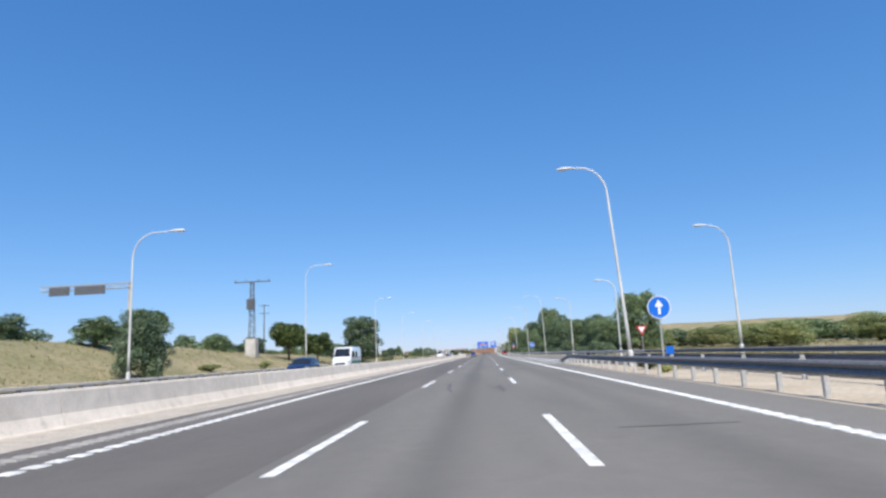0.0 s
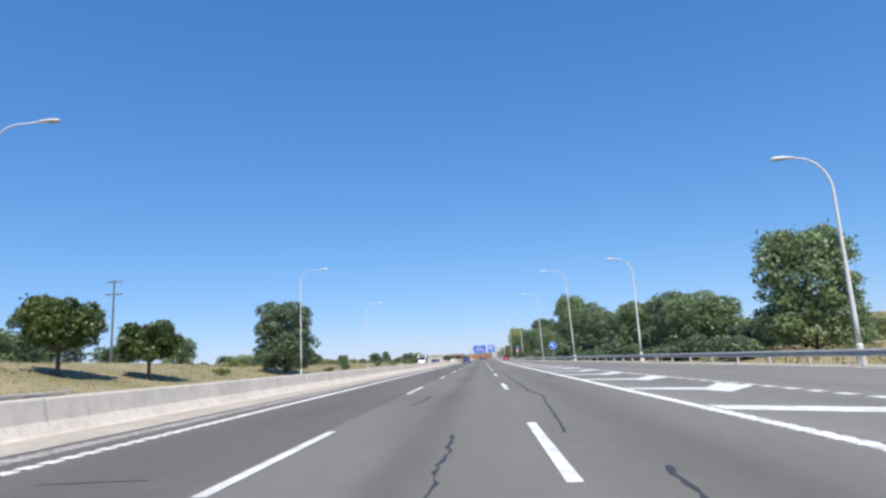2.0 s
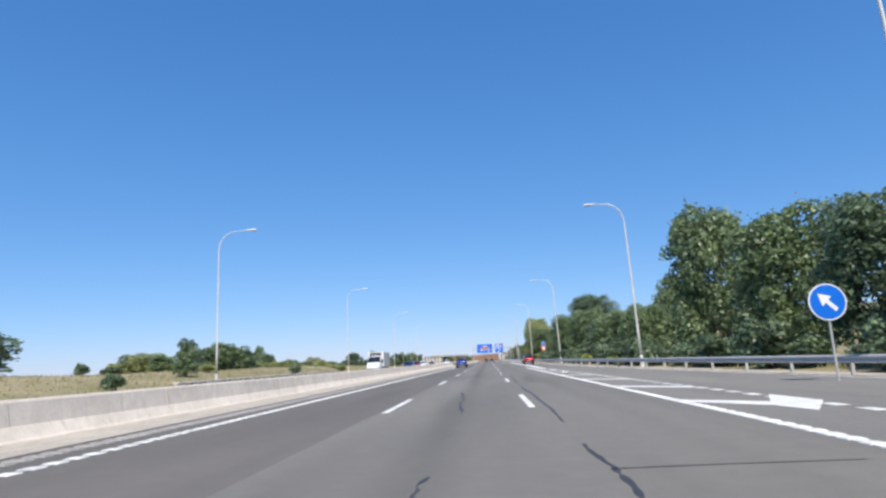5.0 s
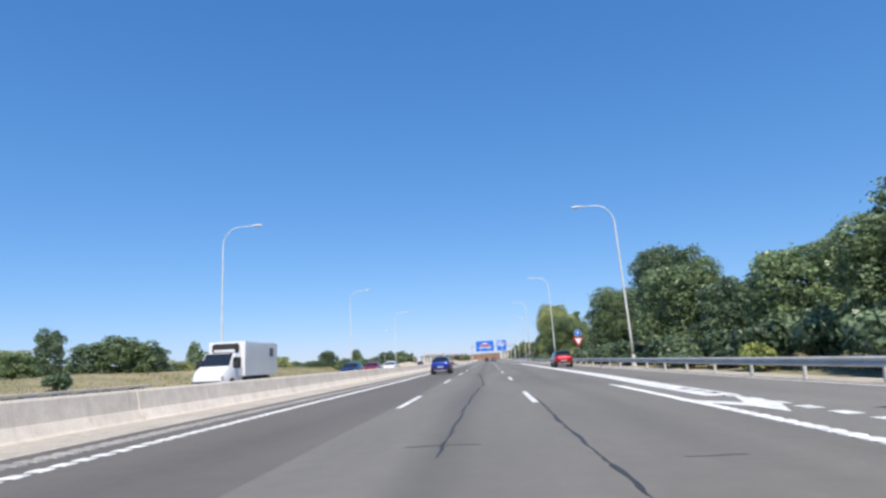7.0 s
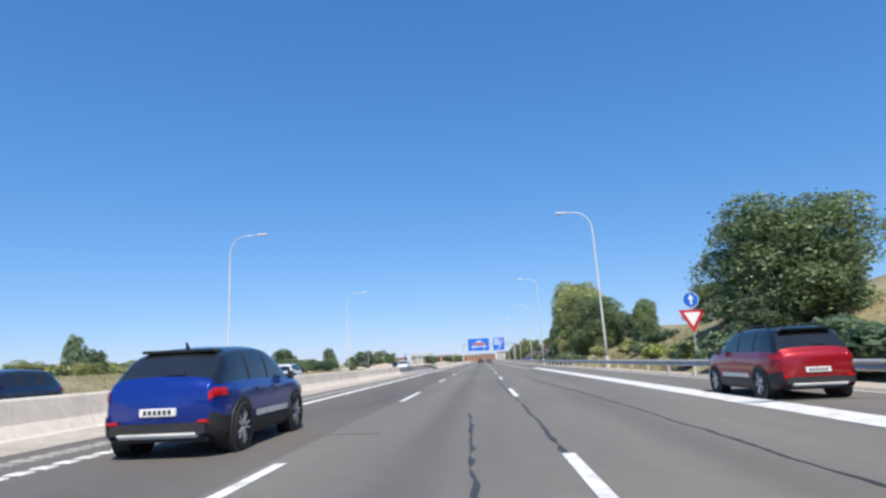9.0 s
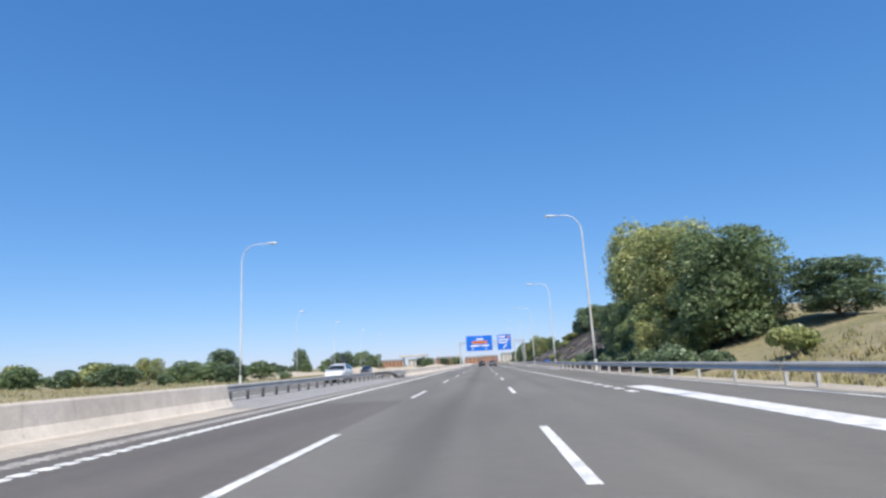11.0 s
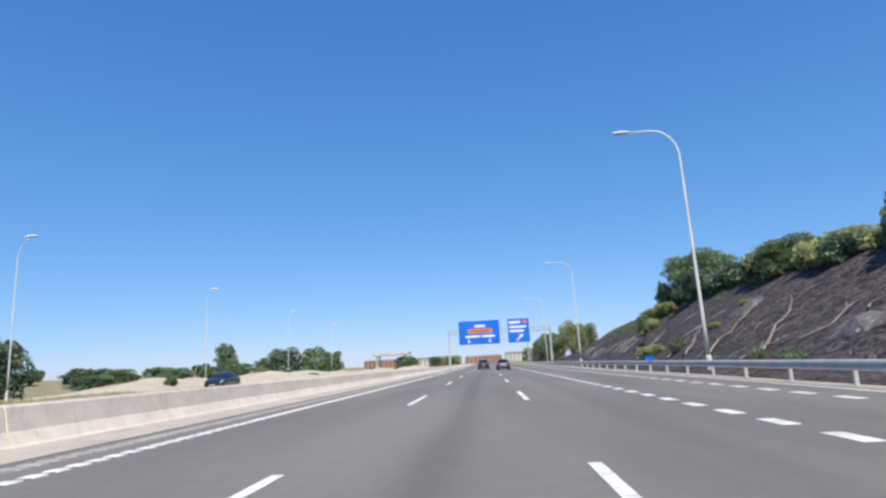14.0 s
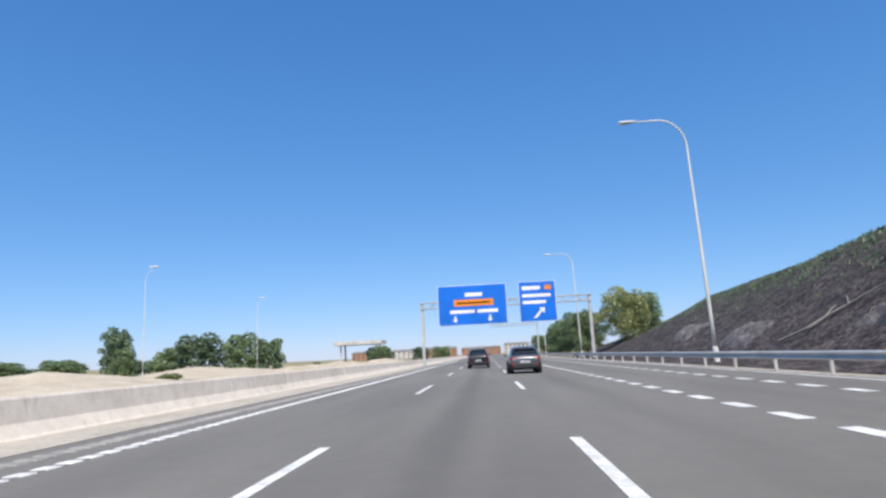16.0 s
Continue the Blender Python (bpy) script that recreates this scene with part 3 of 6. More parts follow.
def guardrail(xf, y0, y1, side, label, step=4.0, post=POST, z0=0.43, base=None, drop_start=False, drop_end=False, mat=STEEL):
    e = tagged(empty("guardrail", pose(xf(y0), y0, base(xf(y0), y0) if base else 0.0)), label, "guardrail", group="roadside guardrails")
    o = e.matrix_basis.translation
    n = max(2, int((y1 - y0) / 2))
    pts = []
    for i in range(n + 1):
        yy = y0 + (y1 - y0) * i / n
        dz = (base(xf(yy), yy) if base else 0.0) - o.z
        if drop_start:
            dz -= 0.42 * (1 - ease(0, 6, yy - y0))
        if drop_end:
            dz -= 0.42 * (1 - ease(0, 6, y1 - yy))
        pts.append((xf(yy) - o.x + side * 0.1, yy - o.y, dz))
    v, f = beam_mesh(pts, z0, side)
    raw("beam", v, f, mat, e, smooth=False)
    k = 0
    while y0 + step * k <= y1 + 0.01:
        yy = y0 + step * k
        dz = (base(xf(yy), yy) if base else 0.0) - o.z
        if not (drop_end and y1 - yy < 3) and not (drop_start and yy - y0 < 3):
            shared("post", post, pose(xf(yy) - o.x, yy - o.y, dz), e)
        k += 1
    return e


guardrail(lambda y: 7.5 + 0.25 * ease(40, 57, y), -30, 57, -1, "steel guardrail coloured dark as in shade, with a lowered end on dry verge", 2.0, drop_end=True, mat=STEEL_SHADED)
guardrail(lambda y: 9.6 + 0.02 * (40 - y), -30, 44, 1, "steel guardrail coloured dark as in shade beside the slip road", 4.0, drop_end=True, mat=STEEL_SHADED)
guardrail(rail_x, -40, 65.9, -1, "long guardrail coloured dark as in shade along the slip road", 4.0, mat=STEEL_SHADED)
guardrail(rail_x, 66, 122, -1, "long galvanised guardrail along the slip road", 4.0)
guardrail(rail_x, 122.1, 291.9, -1, "long galvanised guardrail in front of roadside trees", 4.0)
guardrail(rail_x, 292, 353.9, -1, "galvanised guardrail below a netted slope", 4.0)
guardrail(rail_x, 354, 560, -1, "galvanised guardrail below a netted slope", 4.0)
guardrail(lambda y: -10.2, 286, 352, 1, "grey steel median guardrail on dark posts", 2.0, POST_DARK, mat=STEEL)
broken = guardrail(lambda y: -9.75 + 0.16 * (y - 331.5), 331.5, 341.1, 1, "crash-damaged double steel guardrail with a torn bent end", 2.0, POST_DARK, z0=0.40, mat=STEEL)
v, f = beam_mesh([(0.1 + 0.16 * y, y, 0) for y in (5.2, 6.4, 7.6, 8.6, 9.6)], 0.04, 1)
raw("lower_beam", v, f, STEEL, broken)


def bent_beam(pts, lean=(0, 0, 1)):
    """A W-shaped beam along any line in space, torn at both ends."""
    prof = beam_profile()
    n = len(prof)
    verts, faces = [], []
    for i, q in enumerate(pts):
        q = Vector(q)
        along = (Vector(pts[min(i + 1, len(pts) - 1)]) - Vector(pts[max(i - 1, 0)])).normalized()
        up = Vector(lean)
        up = (up - along * up.dot(along)).normalized()
        out = along.cross(up)
        for shell in (0.0, 0.008):
            for px, pz in prof:
                verts.append(q + out * (px + shell) + up * (pz - 0.155))
    m = 2 * n
    for i in range(len(pts) - 1):
        for k in range(n - 1):
            c = i * m + k
            faces.append((c, c + 1, c + m + 1, c + m))
            faces.append((c + n, c + m + n, c + m + n + 1, c + n + 1))
        faces.append((i * m, i * m + m, i * m + m + n, i * m + n))
        faces.append((i * m + n - 1, i * m + 2 * n - 1, i * m + m + 2 * n - 1, i * m + m + n - 1))
    return [tuple(c) for c in verts], faces


for bent, lean in (([(0.30, -1.2, 0.58), (0.85, -0.2, 0.60), (1.40, 0.70, 0.56), (1.62, 1.25, 0.36), (1.80, 1.85, 0.14)], (0, 0.2, 1)), ([(1.80, 1.85, 0.14), (2.15, 1.9, 0.09), (2.55, 1.75, 0.10)], (0.5, 0, 1))):
    v, f = bent_beam(bent, lean)
    raw("torn_beam", v, f, STEEL_OLD, broken, "torn and folded dark rail end")
bm = bmesh.new()
tube(bm, [(2.5, 1.7, 0.07), (2.15, 3.4, 0.10), (1.75, 5.0, 0.16), (1.38, 6.6, 0.34)], [0.05, 0.065, 0.06, 0.05], 6)
part("bent_strut", bm, STEEL, broken, "bent steel strut leaning on the rail")
bm = bmesh.new()
tube(bm, [(2.42, 1.95, -0.02), (2.36, 2.0, 0.36)], [0.05, 0.045], 6)
part("leaning_post", bm, STEEL_OLD, broken, "dark leaning post stump")


def debris(x, y, size, seed):
    r = random.Random(seed)
    bm = bmesh.new()
    bmesh.ops.create_icosphere(bm, subdivisions=1, radius=size)
    for vert in bm.verts:
        vert.co *= r.uniform(0.65, 1.25)
        vert.co.z *= 0.6
    ob = part("debris_chunk", bm, STEEL_OLD)
    ob.matrix_basis = pose(x, y, 0.02 + size * 0.3, 0, 0, r.uniform(0, 360))
    tagged(ob, "dark broken debris chunk on gravel below the bent rail", "debris", group="crash debris")


for k, (x, y, size) in enumerate(((-7.35, 330.8, 0.08), (-7.0, 331.3, 0.09), (-6.75, 332.0, 0.07), (-6.62, 332.5, 0.10), (-6.95, 332.6, 0.06), (-8.1, 329.5, 0.07))):
    debris(x, y, size, 900 + k)


# low parapets beyond the oncoming carriageway
def parapet(y0, y1, x=-20.7):
    e = tagged(empty("parapet", pose(x, y0, 0)), "low pale concrete parapet on spaced blocks", "parapet", group="far parapets")
    bm = bmesh.new()
    box(bm, -0.22, 0.22, 0, y1 - y0, 0.46, 0.60, 0.02)
    part("coping", bm, CONCRETE, e)
    bm = bmesh.new()
    box(bm, -0.16, 0.16, -0.45, 0.45, -0.1, 0.46, 0.02)
    bmesh.ops.recalc_face_normals(bm, faces=bm.faces[:])
    me = bpy.data.meshes.new("block")
    bm.to_mesh(me)
    bm.free()
    me.materials.append(CONCRETE)
    k = 0
    while y0 + 0.5 + 2.2 * k < y1 - 0.4:
        shared("block", me, pose(0, 0.5 + 2.2 * k, 0), e)
        k += 1
    # dark backing added so the gaps between blocks read as shaded
    bm = bmesh.new()
    box(bm, -0.5, -0.24, 0, y1 - y0, -0.1, 0.40, 0.02)
    part("kerb", bm, STEEL_OLD, e, "dark strip standing in for shade under the coping")


parapet(-20, 82)
parapet(168, 214)


# ---- lamp posts ----
def lamp_post(x, y, height, arm, side, z=0.0, label="tall white street lamp with a curved arm", lean=0.0, slim=1.0):
    e = tagged(empty("street_lamp", pose(x, y, z, 0, side * lean, 0)), label, "street lamp", group="road lamps")
    bm = bmesh.new()
    tube(bm, [(0, 0, 0.0), (0, 0, 0.25), (0, 0, 0.9), (0, 0, 0.95)], [0.17 * slim, 0.16 * slim, 0.15 * slim, 0.108 * slim], 12)
    part("base", bm, POLE, e)
    bm = bmesh.new()
    pts, rad = [(0, 0, 0.9)], [0.108]
    rise = 1.7
    top = height - rise
    for i in range(1, 7):
        pts.append((0, 0, 0.9 + (top - 0.9) * i / 6))
        rad.append(0.108 - 0.046 * i / 6)
    for i in range(1, 9):
        a = math.pi / 2 * i / 8
        pts.append((side * 1.5 * (1 - math.cos(a)), 0, top + rise * math.sin(a)))
        rad.append(0.060 - 0.018 * i / 8)
    pts.append((side * (arm - 0.55), 0, height + 0.02))
    rad.append(0.042)
    tube(bm, pts, [q * slim for q in rad], 10)
    part("pole", bm, POLE, e, smooth=True)
    bm = bmesh.new()
    h = [(arm - 0.65, 0.06, 0.05), (arm - 0.45, 0.13, 0.09), (arm - 0.05, 0.17, 0.12), (arm + 0.3, 0.15, 0.1), (arm + 0.45, 0.07, 0.05)]
    rings = []
    for hx, wy, wz in h:
        rings.append([bm.verts.new((side * hx, wy * math.cos(k * math.pi / 5), height + 0.03 + (wz if math.sin(k * math.pi / 5) > 0 else wz * 0.5) * math.sin(k * math.pi / 5))) for k in range(10)])
    for p, q in zip(rings, rings[1:]):
        for k in range(10):
            bm.faces.new((p[k], p[(k + 1) % 10], q[(k + 1) % 10], q[k]))
    bm.faces.new(rings[0])
    bm.faces.new(rings[-1])
    head = part("lamp_head", bm, LAMP_SHELL, e, smooth=True)
    bm = bmesh.new()
    x0, x1 = sorted((side * (arm - 0.1), side * (arm + 0.32)))
    box(bm, x0, x1, -0.11, 0.11, height - 0.055, height - 0.015, 0.012)
    part("lens", bm, LAMP_GLASS, head)
    return e


for x, y, h, arm, lean in ((9.1, 35.4, 12.1, 2.35, 3.0), (15.0, 146.0, 14.0, 3.4, 2.0), (13.3, 178.0, 13.8, 2.8, 1.5), (12.65, 228.3, 13.8, 3.1, 2.3), (11.8, 279.8, 14.2, 2.8, 1.5), (10.85, 328.2, 14.4, 2.9, 1.0), (12.9, 378.8, 14.2, 3.3, 1.0), (13.2, 428.0, 14.2, 3.3, 1.0), (13.4, 477.0, 14.2, 3.3, 1.0), (13.4, 526.0, 14.2, 3.3, 1.0)):
    lamp_post(x, y, h, arm, -1, lean=lean)
for x, y, h, arm in ((18.0, 79.6, 9.8, 2.2), (16.75, 113.4, 10.4, 2.2), (20.5, 48.3, 10.4, 2.2)):
    lamp_post(x, y, h, arm, -1, label="shorter grey street lamp beside the slip road")
for y, h in ((37.5, 10.0), (77.3, 13.4), (129, 13.6), (179.8, 13.7), (228, 13.7), (279, 13.5), (329, 13.5)):
    lamp_post(-22.2 - (0.9 if 170 < y < 190 else 0.0), y, h, 3.1, 1, z=ground_z(-22.2, y) - 0.05, label="tall white street lamp beyond the oncoming carriageway", slim=0.8)
for x, y in ((-34.6, 387.2), (-36.0, 422.5), (-36.8, 458.7), (-37.7, 495.1)):
    lamp_post(x, y, 12.5, 1.0, 1, z=ground_z(x, y) - 0.05, label="grey street lamp on the dry field", slim=0.6)


# ---- trees ----
def leaves(name, clumps, count, size, mat, parent, seed, flat=0.0):
    """A crown of small folded leaf sprays on the shells of many clumps."""
    r = np.random.RandomState(seed)
    c = np.array(clumps)
    weight = c[:, 3] * c[:, 4]
    pick = r.choice(len(c), count, p=weight / weight.sum())
    d = r.normal(size=(count, 3))
    d /= np.linalg.norm(d, axis=1)[:, None]
    d[:, 2] = np.where(d[:, 2] < -0.6, -d[:, 2], d[:, 2])
    rad = r.uniform(0.35, 1.06, count) ** 0.5 + np.where(r.uniform(0, 1, count) < 0.06, r.uniform(0.1, 0.4, count), 0.0)
    ext = c[pick][:, [3, 3, 4]]
    p = c[pick][:, :3] + d * rad[:, None] * ext
    u = r.normal(size=(count, 3))
    u[:, 2] *= 0.6
    u -= 0.5 * (u * d).sum(axis=1)[:, None] * d
    u /= np.linalg.norm(u, axis=1)[:, None]
    w = np.cross(u, d + r.normal(size=(count, 3)) * 0.7)
    w /= np.linalg.norm(w, axis=1)[:, None] + 1e-6
    s = size * r.uniform(0.55, 1.35, count)[:, None]
    verts = np.empty((count, 3, 3))
    verts[:, 0] = p - u * s - w * s * 0.5
    verts[:, 1] = p + w * s * 0.75 + d * s * 0.2
    verts[:, 2] = p + u * s - w * s * 0.25
    idx = np.arange(count * 3).reshape(count, 3)
    return raw(name, verts.reshape(-1, 3).tolist(), idx.tolist(), mat, parent)


def make_tree(name, label, seed, height, radius, clear, mat, count=5200, size=0.2, lean=0.0, squash=1.0, nclump=26, trunk_r=0.16):
    r = random.Random(seed)
    e = tagged(empty(name), label, "tree", group="roadside trees")
    bm = bmesh.new()
    top = clear + (height - clear) * 0.75
    tube(bm, [(0, 0, -0.25), (0.02, 0.0, 0.3), (lean * 0.4, 0.03, clear), (lean, 0.05, (clear + top) / 2), (lean * 1.2, 0, top)], [trunk_r * 1.5, trunk_r, trunk_r * 0.85, trunk_r * 0.55, trunk_r * 0.15], 8)
    clumps = []
    mid = (clear + height) / 2
    hz = (height - clear) / 2
    for i in range(nclump):
        a = i * 2.39996 + r.uniform(-0.3, 0.3)
        k = (i + 0.5) / nclump
        z = clear + (height - clear) * (0.07 + 0.85 * k)
        fall = math.sqrt(max(0.06, 1 - abs((z - mid) / hz) ** (9 if z < mid and clear < 0.6 else 2.4))) * r.uniform(0.5, 1.02)
        cr = radius * r.uniform(0.17, 0.40)
        x, y = lean + math.cos(a) * fall * (radius - cr * 0.6), math.sin(a) * fall * (radius - cr * 0.6)
        clumps.append((x, y, z, cr, cr * r.uniform(0.65, 0.95) * squash))
        if i % 2 == 0:
            z0 = max(clear * 0.8, z - radius * 0.6)
            z0 = min(z0, top * 0.9)
            tube(bm, [(lean * 0.5, 0, z0), (x * 0.5 + lean * 0.3, y * 0.5, (z0 + z) / 2 + 0.1), (x, y, z)], [trunk_r * 0.4, trunk_r * 0.25, trunk_r * 0.08], 5)
    clumps.append((lean, 0, mid, radius * 0.68, hz * 0.8))
    part("trunk", bm, BARK, e)
    leaves("crown", clumps, count, size, mat, e, seed)
    return e


def make_bush(name, label, seed, height, radius, mat, count=2600, size=0.135):
    r = random.Random(seed)
    e = tagged(empty(name), label, "bush", group="roadside bushes")
    bm = bmesh.new()
    clumps = []
    for i in range(11):
        a = r.uniform(0, 6.28)
        d = radius * r.uniform(0.0, 0.75)
        z = height * r.uniform(0.25, 0.75)
        clumps.append((math.cos(a) * d, math.sin(a) * d, z, radius * r.uniform(0.3, 0.5), height * r.uniform(0.22, 0.34)))
        if i % 2 == 0:
            tube(bm, [(0, 0, -0.15), (clumps[-1][0] * 0.6, clumps[-1][1] * 0.6, z * 0.6), (clumps[-1][0], clumps[-1][1], z)], [0.05, 0.035, 0.01], 5)
    part("stem", bm, BARK, e)
    leaves("foliage", clumps, count, size, mat, e, seed)
    return e


LIB = {}
for i in range(3):
    LIB["elm", i] = make_tree("broadleaf_tree", "full green broadleaf tree behind the guardrail", 11 + i, 8.5, 3.9, 0.3, LEAF, 17500, 0.155, nclump=52)
    LIB["dark", i] = make_tree("broadleaf_tree", "dense dark green broadleaf tree on the verge", 31 + i, 8.5, 3.9, 0.3, LEAF_DARK, 17500, 0.155, nclump=52)
    LIB["yellow", i] = make_tree("broadleaf_tree", "green tree with yellowing foliage", 51 + i, 8.5, 4.2, 0.5, LEAF_YELLOW, 12000, 0.15, nclump=40)
for i in range(2):
    LIB["pine", i] = make_tree("umbrella_pine", "rounded umbrella pine on dry grass", 71 + i, 5.4, 3.3, 2.0, LEAF_PINE, 15000, 0.15, squash=0.85, nclump=40, trunk_r=0.17)
    LIB["bush", i] = make_bush("bush", "low green bush on dry ground", 81 + i, 1.8, 1.4, LEAF_DARK)
    LIB["ybush", i] = make_bush("bush", "yellow-green broom bush on dry ground", 91 + i, 1.5, 1.3, LEAF_BROOM if i == 0 else LEAF_YELLOW)
for i in range(3):
    LIB["far", i] = make_tree("broadleaf_tree", "green shrubby tree on the dry field", 101 + i, 8.5, 3.9, 0.2, LEAF_DARK if i == 0 else LEAF, 5200, 0.24, nclump=30)
LIB["sapling", 0] = make_tree("broadleaf_tree", "slender young tree on the slope", 121, 5.2, 1.3, 1.4, LEAF, 4200, 0.12, nclump=14, trunk_r=0.09)
for i in range(3):
    LIB["giant", i] = make_tree("broadleaf_tree", "very large tree with olive-yellow foliage", 61 + i, 14.0, 6.2, 0.3, (LEAF_YELLOW, LEAF, LEAF_DARK)[i], 40000, 0.17, nclump=80, trunk_r=0.3)
FIRST_USED = set()


def plant(kind, i, x, y, height, width, turn=None, label="", z=None):
    base = LIB[kind, i]
    h0 = {"elm": 8.5, "dark": 8.5, "yellow": 8.5, "pine": 5.4, "bush": 1.8, "ybush": 1.5, "giant": 14.0, "far": 8.5, "sapling": 5.2}[kind]
    w0 = {"elm": 3.9, "dark": 3.9, "yellow": 4.2, "pine": 3.3, "bush": 1.4, "ybush": 1.3, "giant": 6.2, "far": 3.9, "sapling": 1.3}[kind]
    zz = ground_z(x, y) if z is None else z
    s = Matrix.Diagonal((width / w0, width / w0, height / h0, 1))
    m = pose(x, y, zz, 0, 0, rng.uniform(0, 360) if turn is None else turn) @ s
    if (kind, i) not in FIRST_USED:
        FIRST_USED.add((kind, i))
        base.matrix_basis = m
        ob = base
    else:
        ob = copy_thing(base, pose(0, 0, 0))
        ob.matrix_basis = m
    if label:
        tagged(ob, label)
    return ob


# beyond the oncoming carriageway
plant("pine", 0, -29.8, 93.9, 5.5, 3.1)
plant("pine", 1, -27.4, 102.0, 4.7, 2.8)
plant("dark", 0, -26.8, 137.0, 10.3, 4.7, label="large dark green shrubby tree beside a lamp post")
plant("dark", 1, -23.8, 42.0, 4.9, 2.0, label="dense green shrub beside a lamp post")
plant("pine", 0, -36.3, 65.2, 3.9, 2.1)
for x, y, h, w, k, i in ((-48, 108, 4.2, 3.2, "dark", 2), (-52, 118, 4.4, 3.0, "elm", 0), (-60, 150, 4.6, 4.0, "dark", 0), (-44, 140, 3.4, 2.4, "elm", 1), (-70, 90, 5.0, 4.0, "dark", 1), (-62, 72, 4.4, 3.2, "dark", 2), (-50, 60, 4.0, 3.0, "dark", 0), (-56, 52, 4.2, 3.0, "elm", 2),
                         (-34, 52, 2.6, 2.2, "elm", 2), (-40, 64, 2.8, 2.4, "elm", 0), (-36, 160, 3.4, 3.2, "elm", 1), (-42, 175, 3.8, 3.6, "elm", 0), (-74, 150, 7.0, 3.6, "dark", 2), (-30, 188, 2.6, 1.3, "dark", 1), (-35.5, 124, 3.0, 2.0, "dark", 2), (-42, 112, 3.6, 2.4, "elm", 0), (-56, 104, 3.0, 2.6, "dark", 0), (-48, 352, 3.4, 3.0, "elm", 0), (-36, 372, 3.0, 2.4, "dark", 2), (-36, 353, 3.2, 3.0, "elm", 1), (-32, 350, 2.7, 2.4, "dark", 0), (-41, 357, 3.6, 3.2, "elm", 2), (-53, 404, 3.6, 3.0, "dark", 1), (-74.3, 277.7, 8.8, 2.8, "dark", 0), (-73, 296, 7.9, 5.2, "elm", 2), (-70.2, 298.5, 6.8, 4.4, "dark", 1), (-77.5, 293.5, 6.9, 4.8, "elm", 0), (-68.8, 302, 5.6, 3.2, "dark", 0), (-84, 284, 5.0, 4.6, "elm", 1), (-92, 290, 5.4, 6.0, "yellow", 0), (-108, 312, 6.4, 6.5, "elm", 1),
                         (-80.5, 343, 9.2, 2.4, "dark", 2), (-77.8, 346, 6.6, 2.6, "elm", 0), (-77, 325, 4.0, 4.0, "yellow", 1), (-70, 331, 3.4, 3.4, "yellow", 2), (-73, 352, 4.4, 3.6, "yellow", 0), (-70, 362, 3.8, 3.4, "elm", 2), (-79, 374, 3.6, 3.2, "dark", 1), (-65, 338, 3.0, 2.8, "dark", 2), (-63, 420, 8.0, 4.4, "elm", 0), (-84, 424, 6.8, 4.8, "yellow", 2), (-93, 418, 6.6, 5.2, "dark", 0),
                         (-70.3, 508.4, 10.6, 3.4, "dark", 0), (-67.6, 506.5, 6.4, 2.6, "dark", 2), (-60, 508, 6.2, 3.4, "dark", 1), (-54.2, 508, 8.7, 5.0, "elm", 0), (-47, 511.6, 8.2, 5.0, "dark", 2), (-42.5, 514, 6.6, 3.6, "elm", 1),
                         (-24, 540, 4.2, 3.4, "elm", 2), (-28, 556, 4.6, 3.6, "dark", 0), (-14, 600, 4.4, 3.6, "dark", 1), (-20, 590, 4.4, 3.4, "elm", 0), (-90, 520, 4.8, 6.0, "dark", 2), (-104, 540, 5.0, 6.0, "elm", 1), (-120, 540, 5.2, 7.0, "dark", 1), (-140, 560, 5.4, 8.0, "dark", 0), (-84, 470, 3.4, 4.0, "elm", 0)):
    plant("yellow" if k == "yellow" else "far", i, x, y, h, w, label="green shrubby tree on the dry field")
for x, y in ((-26, 58), (-25, 70), (-28, 118), (-24.5, 152), (-30, 148), (-25, 168), (-33, 200), (-27, 214), (-26, 240), (-31, 252), (-36, 268), (-27, 290), (-30, 330), (-28, 360), (-34, 410), (-30, 452), (-40, 470), (-34, 488), (-46, 490), (-29, 500), (-38, 506)):
    plant(rng.choice(["bush", "ybush"]), max(1, rng.randrange(2)), x, y, rng.uniform(0.6, 1.3), rng.uniform(0.7, 1.3))

for k in range(26):
    x, y = -102 + 1.4 * k + rng.uniform(-6, 4), 281 + 2.2 * k + rng.uniform(-6, 8)
    plant("ybush" if k % 3 == 1 else "bush", 1, x, y, rng.uniform(2.0, 3.6), rng.uniform(2.4, 3.6), label="leafy green growth along the back of the field")
for k in range(14):
    x, y = -93 + 1.9 * k + rng.uniform(-6, 3), 350 + 2.6 * k + rng.uniform(-6, 10)
    plant("ybush" if k % 2 else "bush", 1, x, y, rng.uniform(3.0, 4.8), rng.uniform(2.6, 3.8), label="yellowing leafy growth along the back of the field")

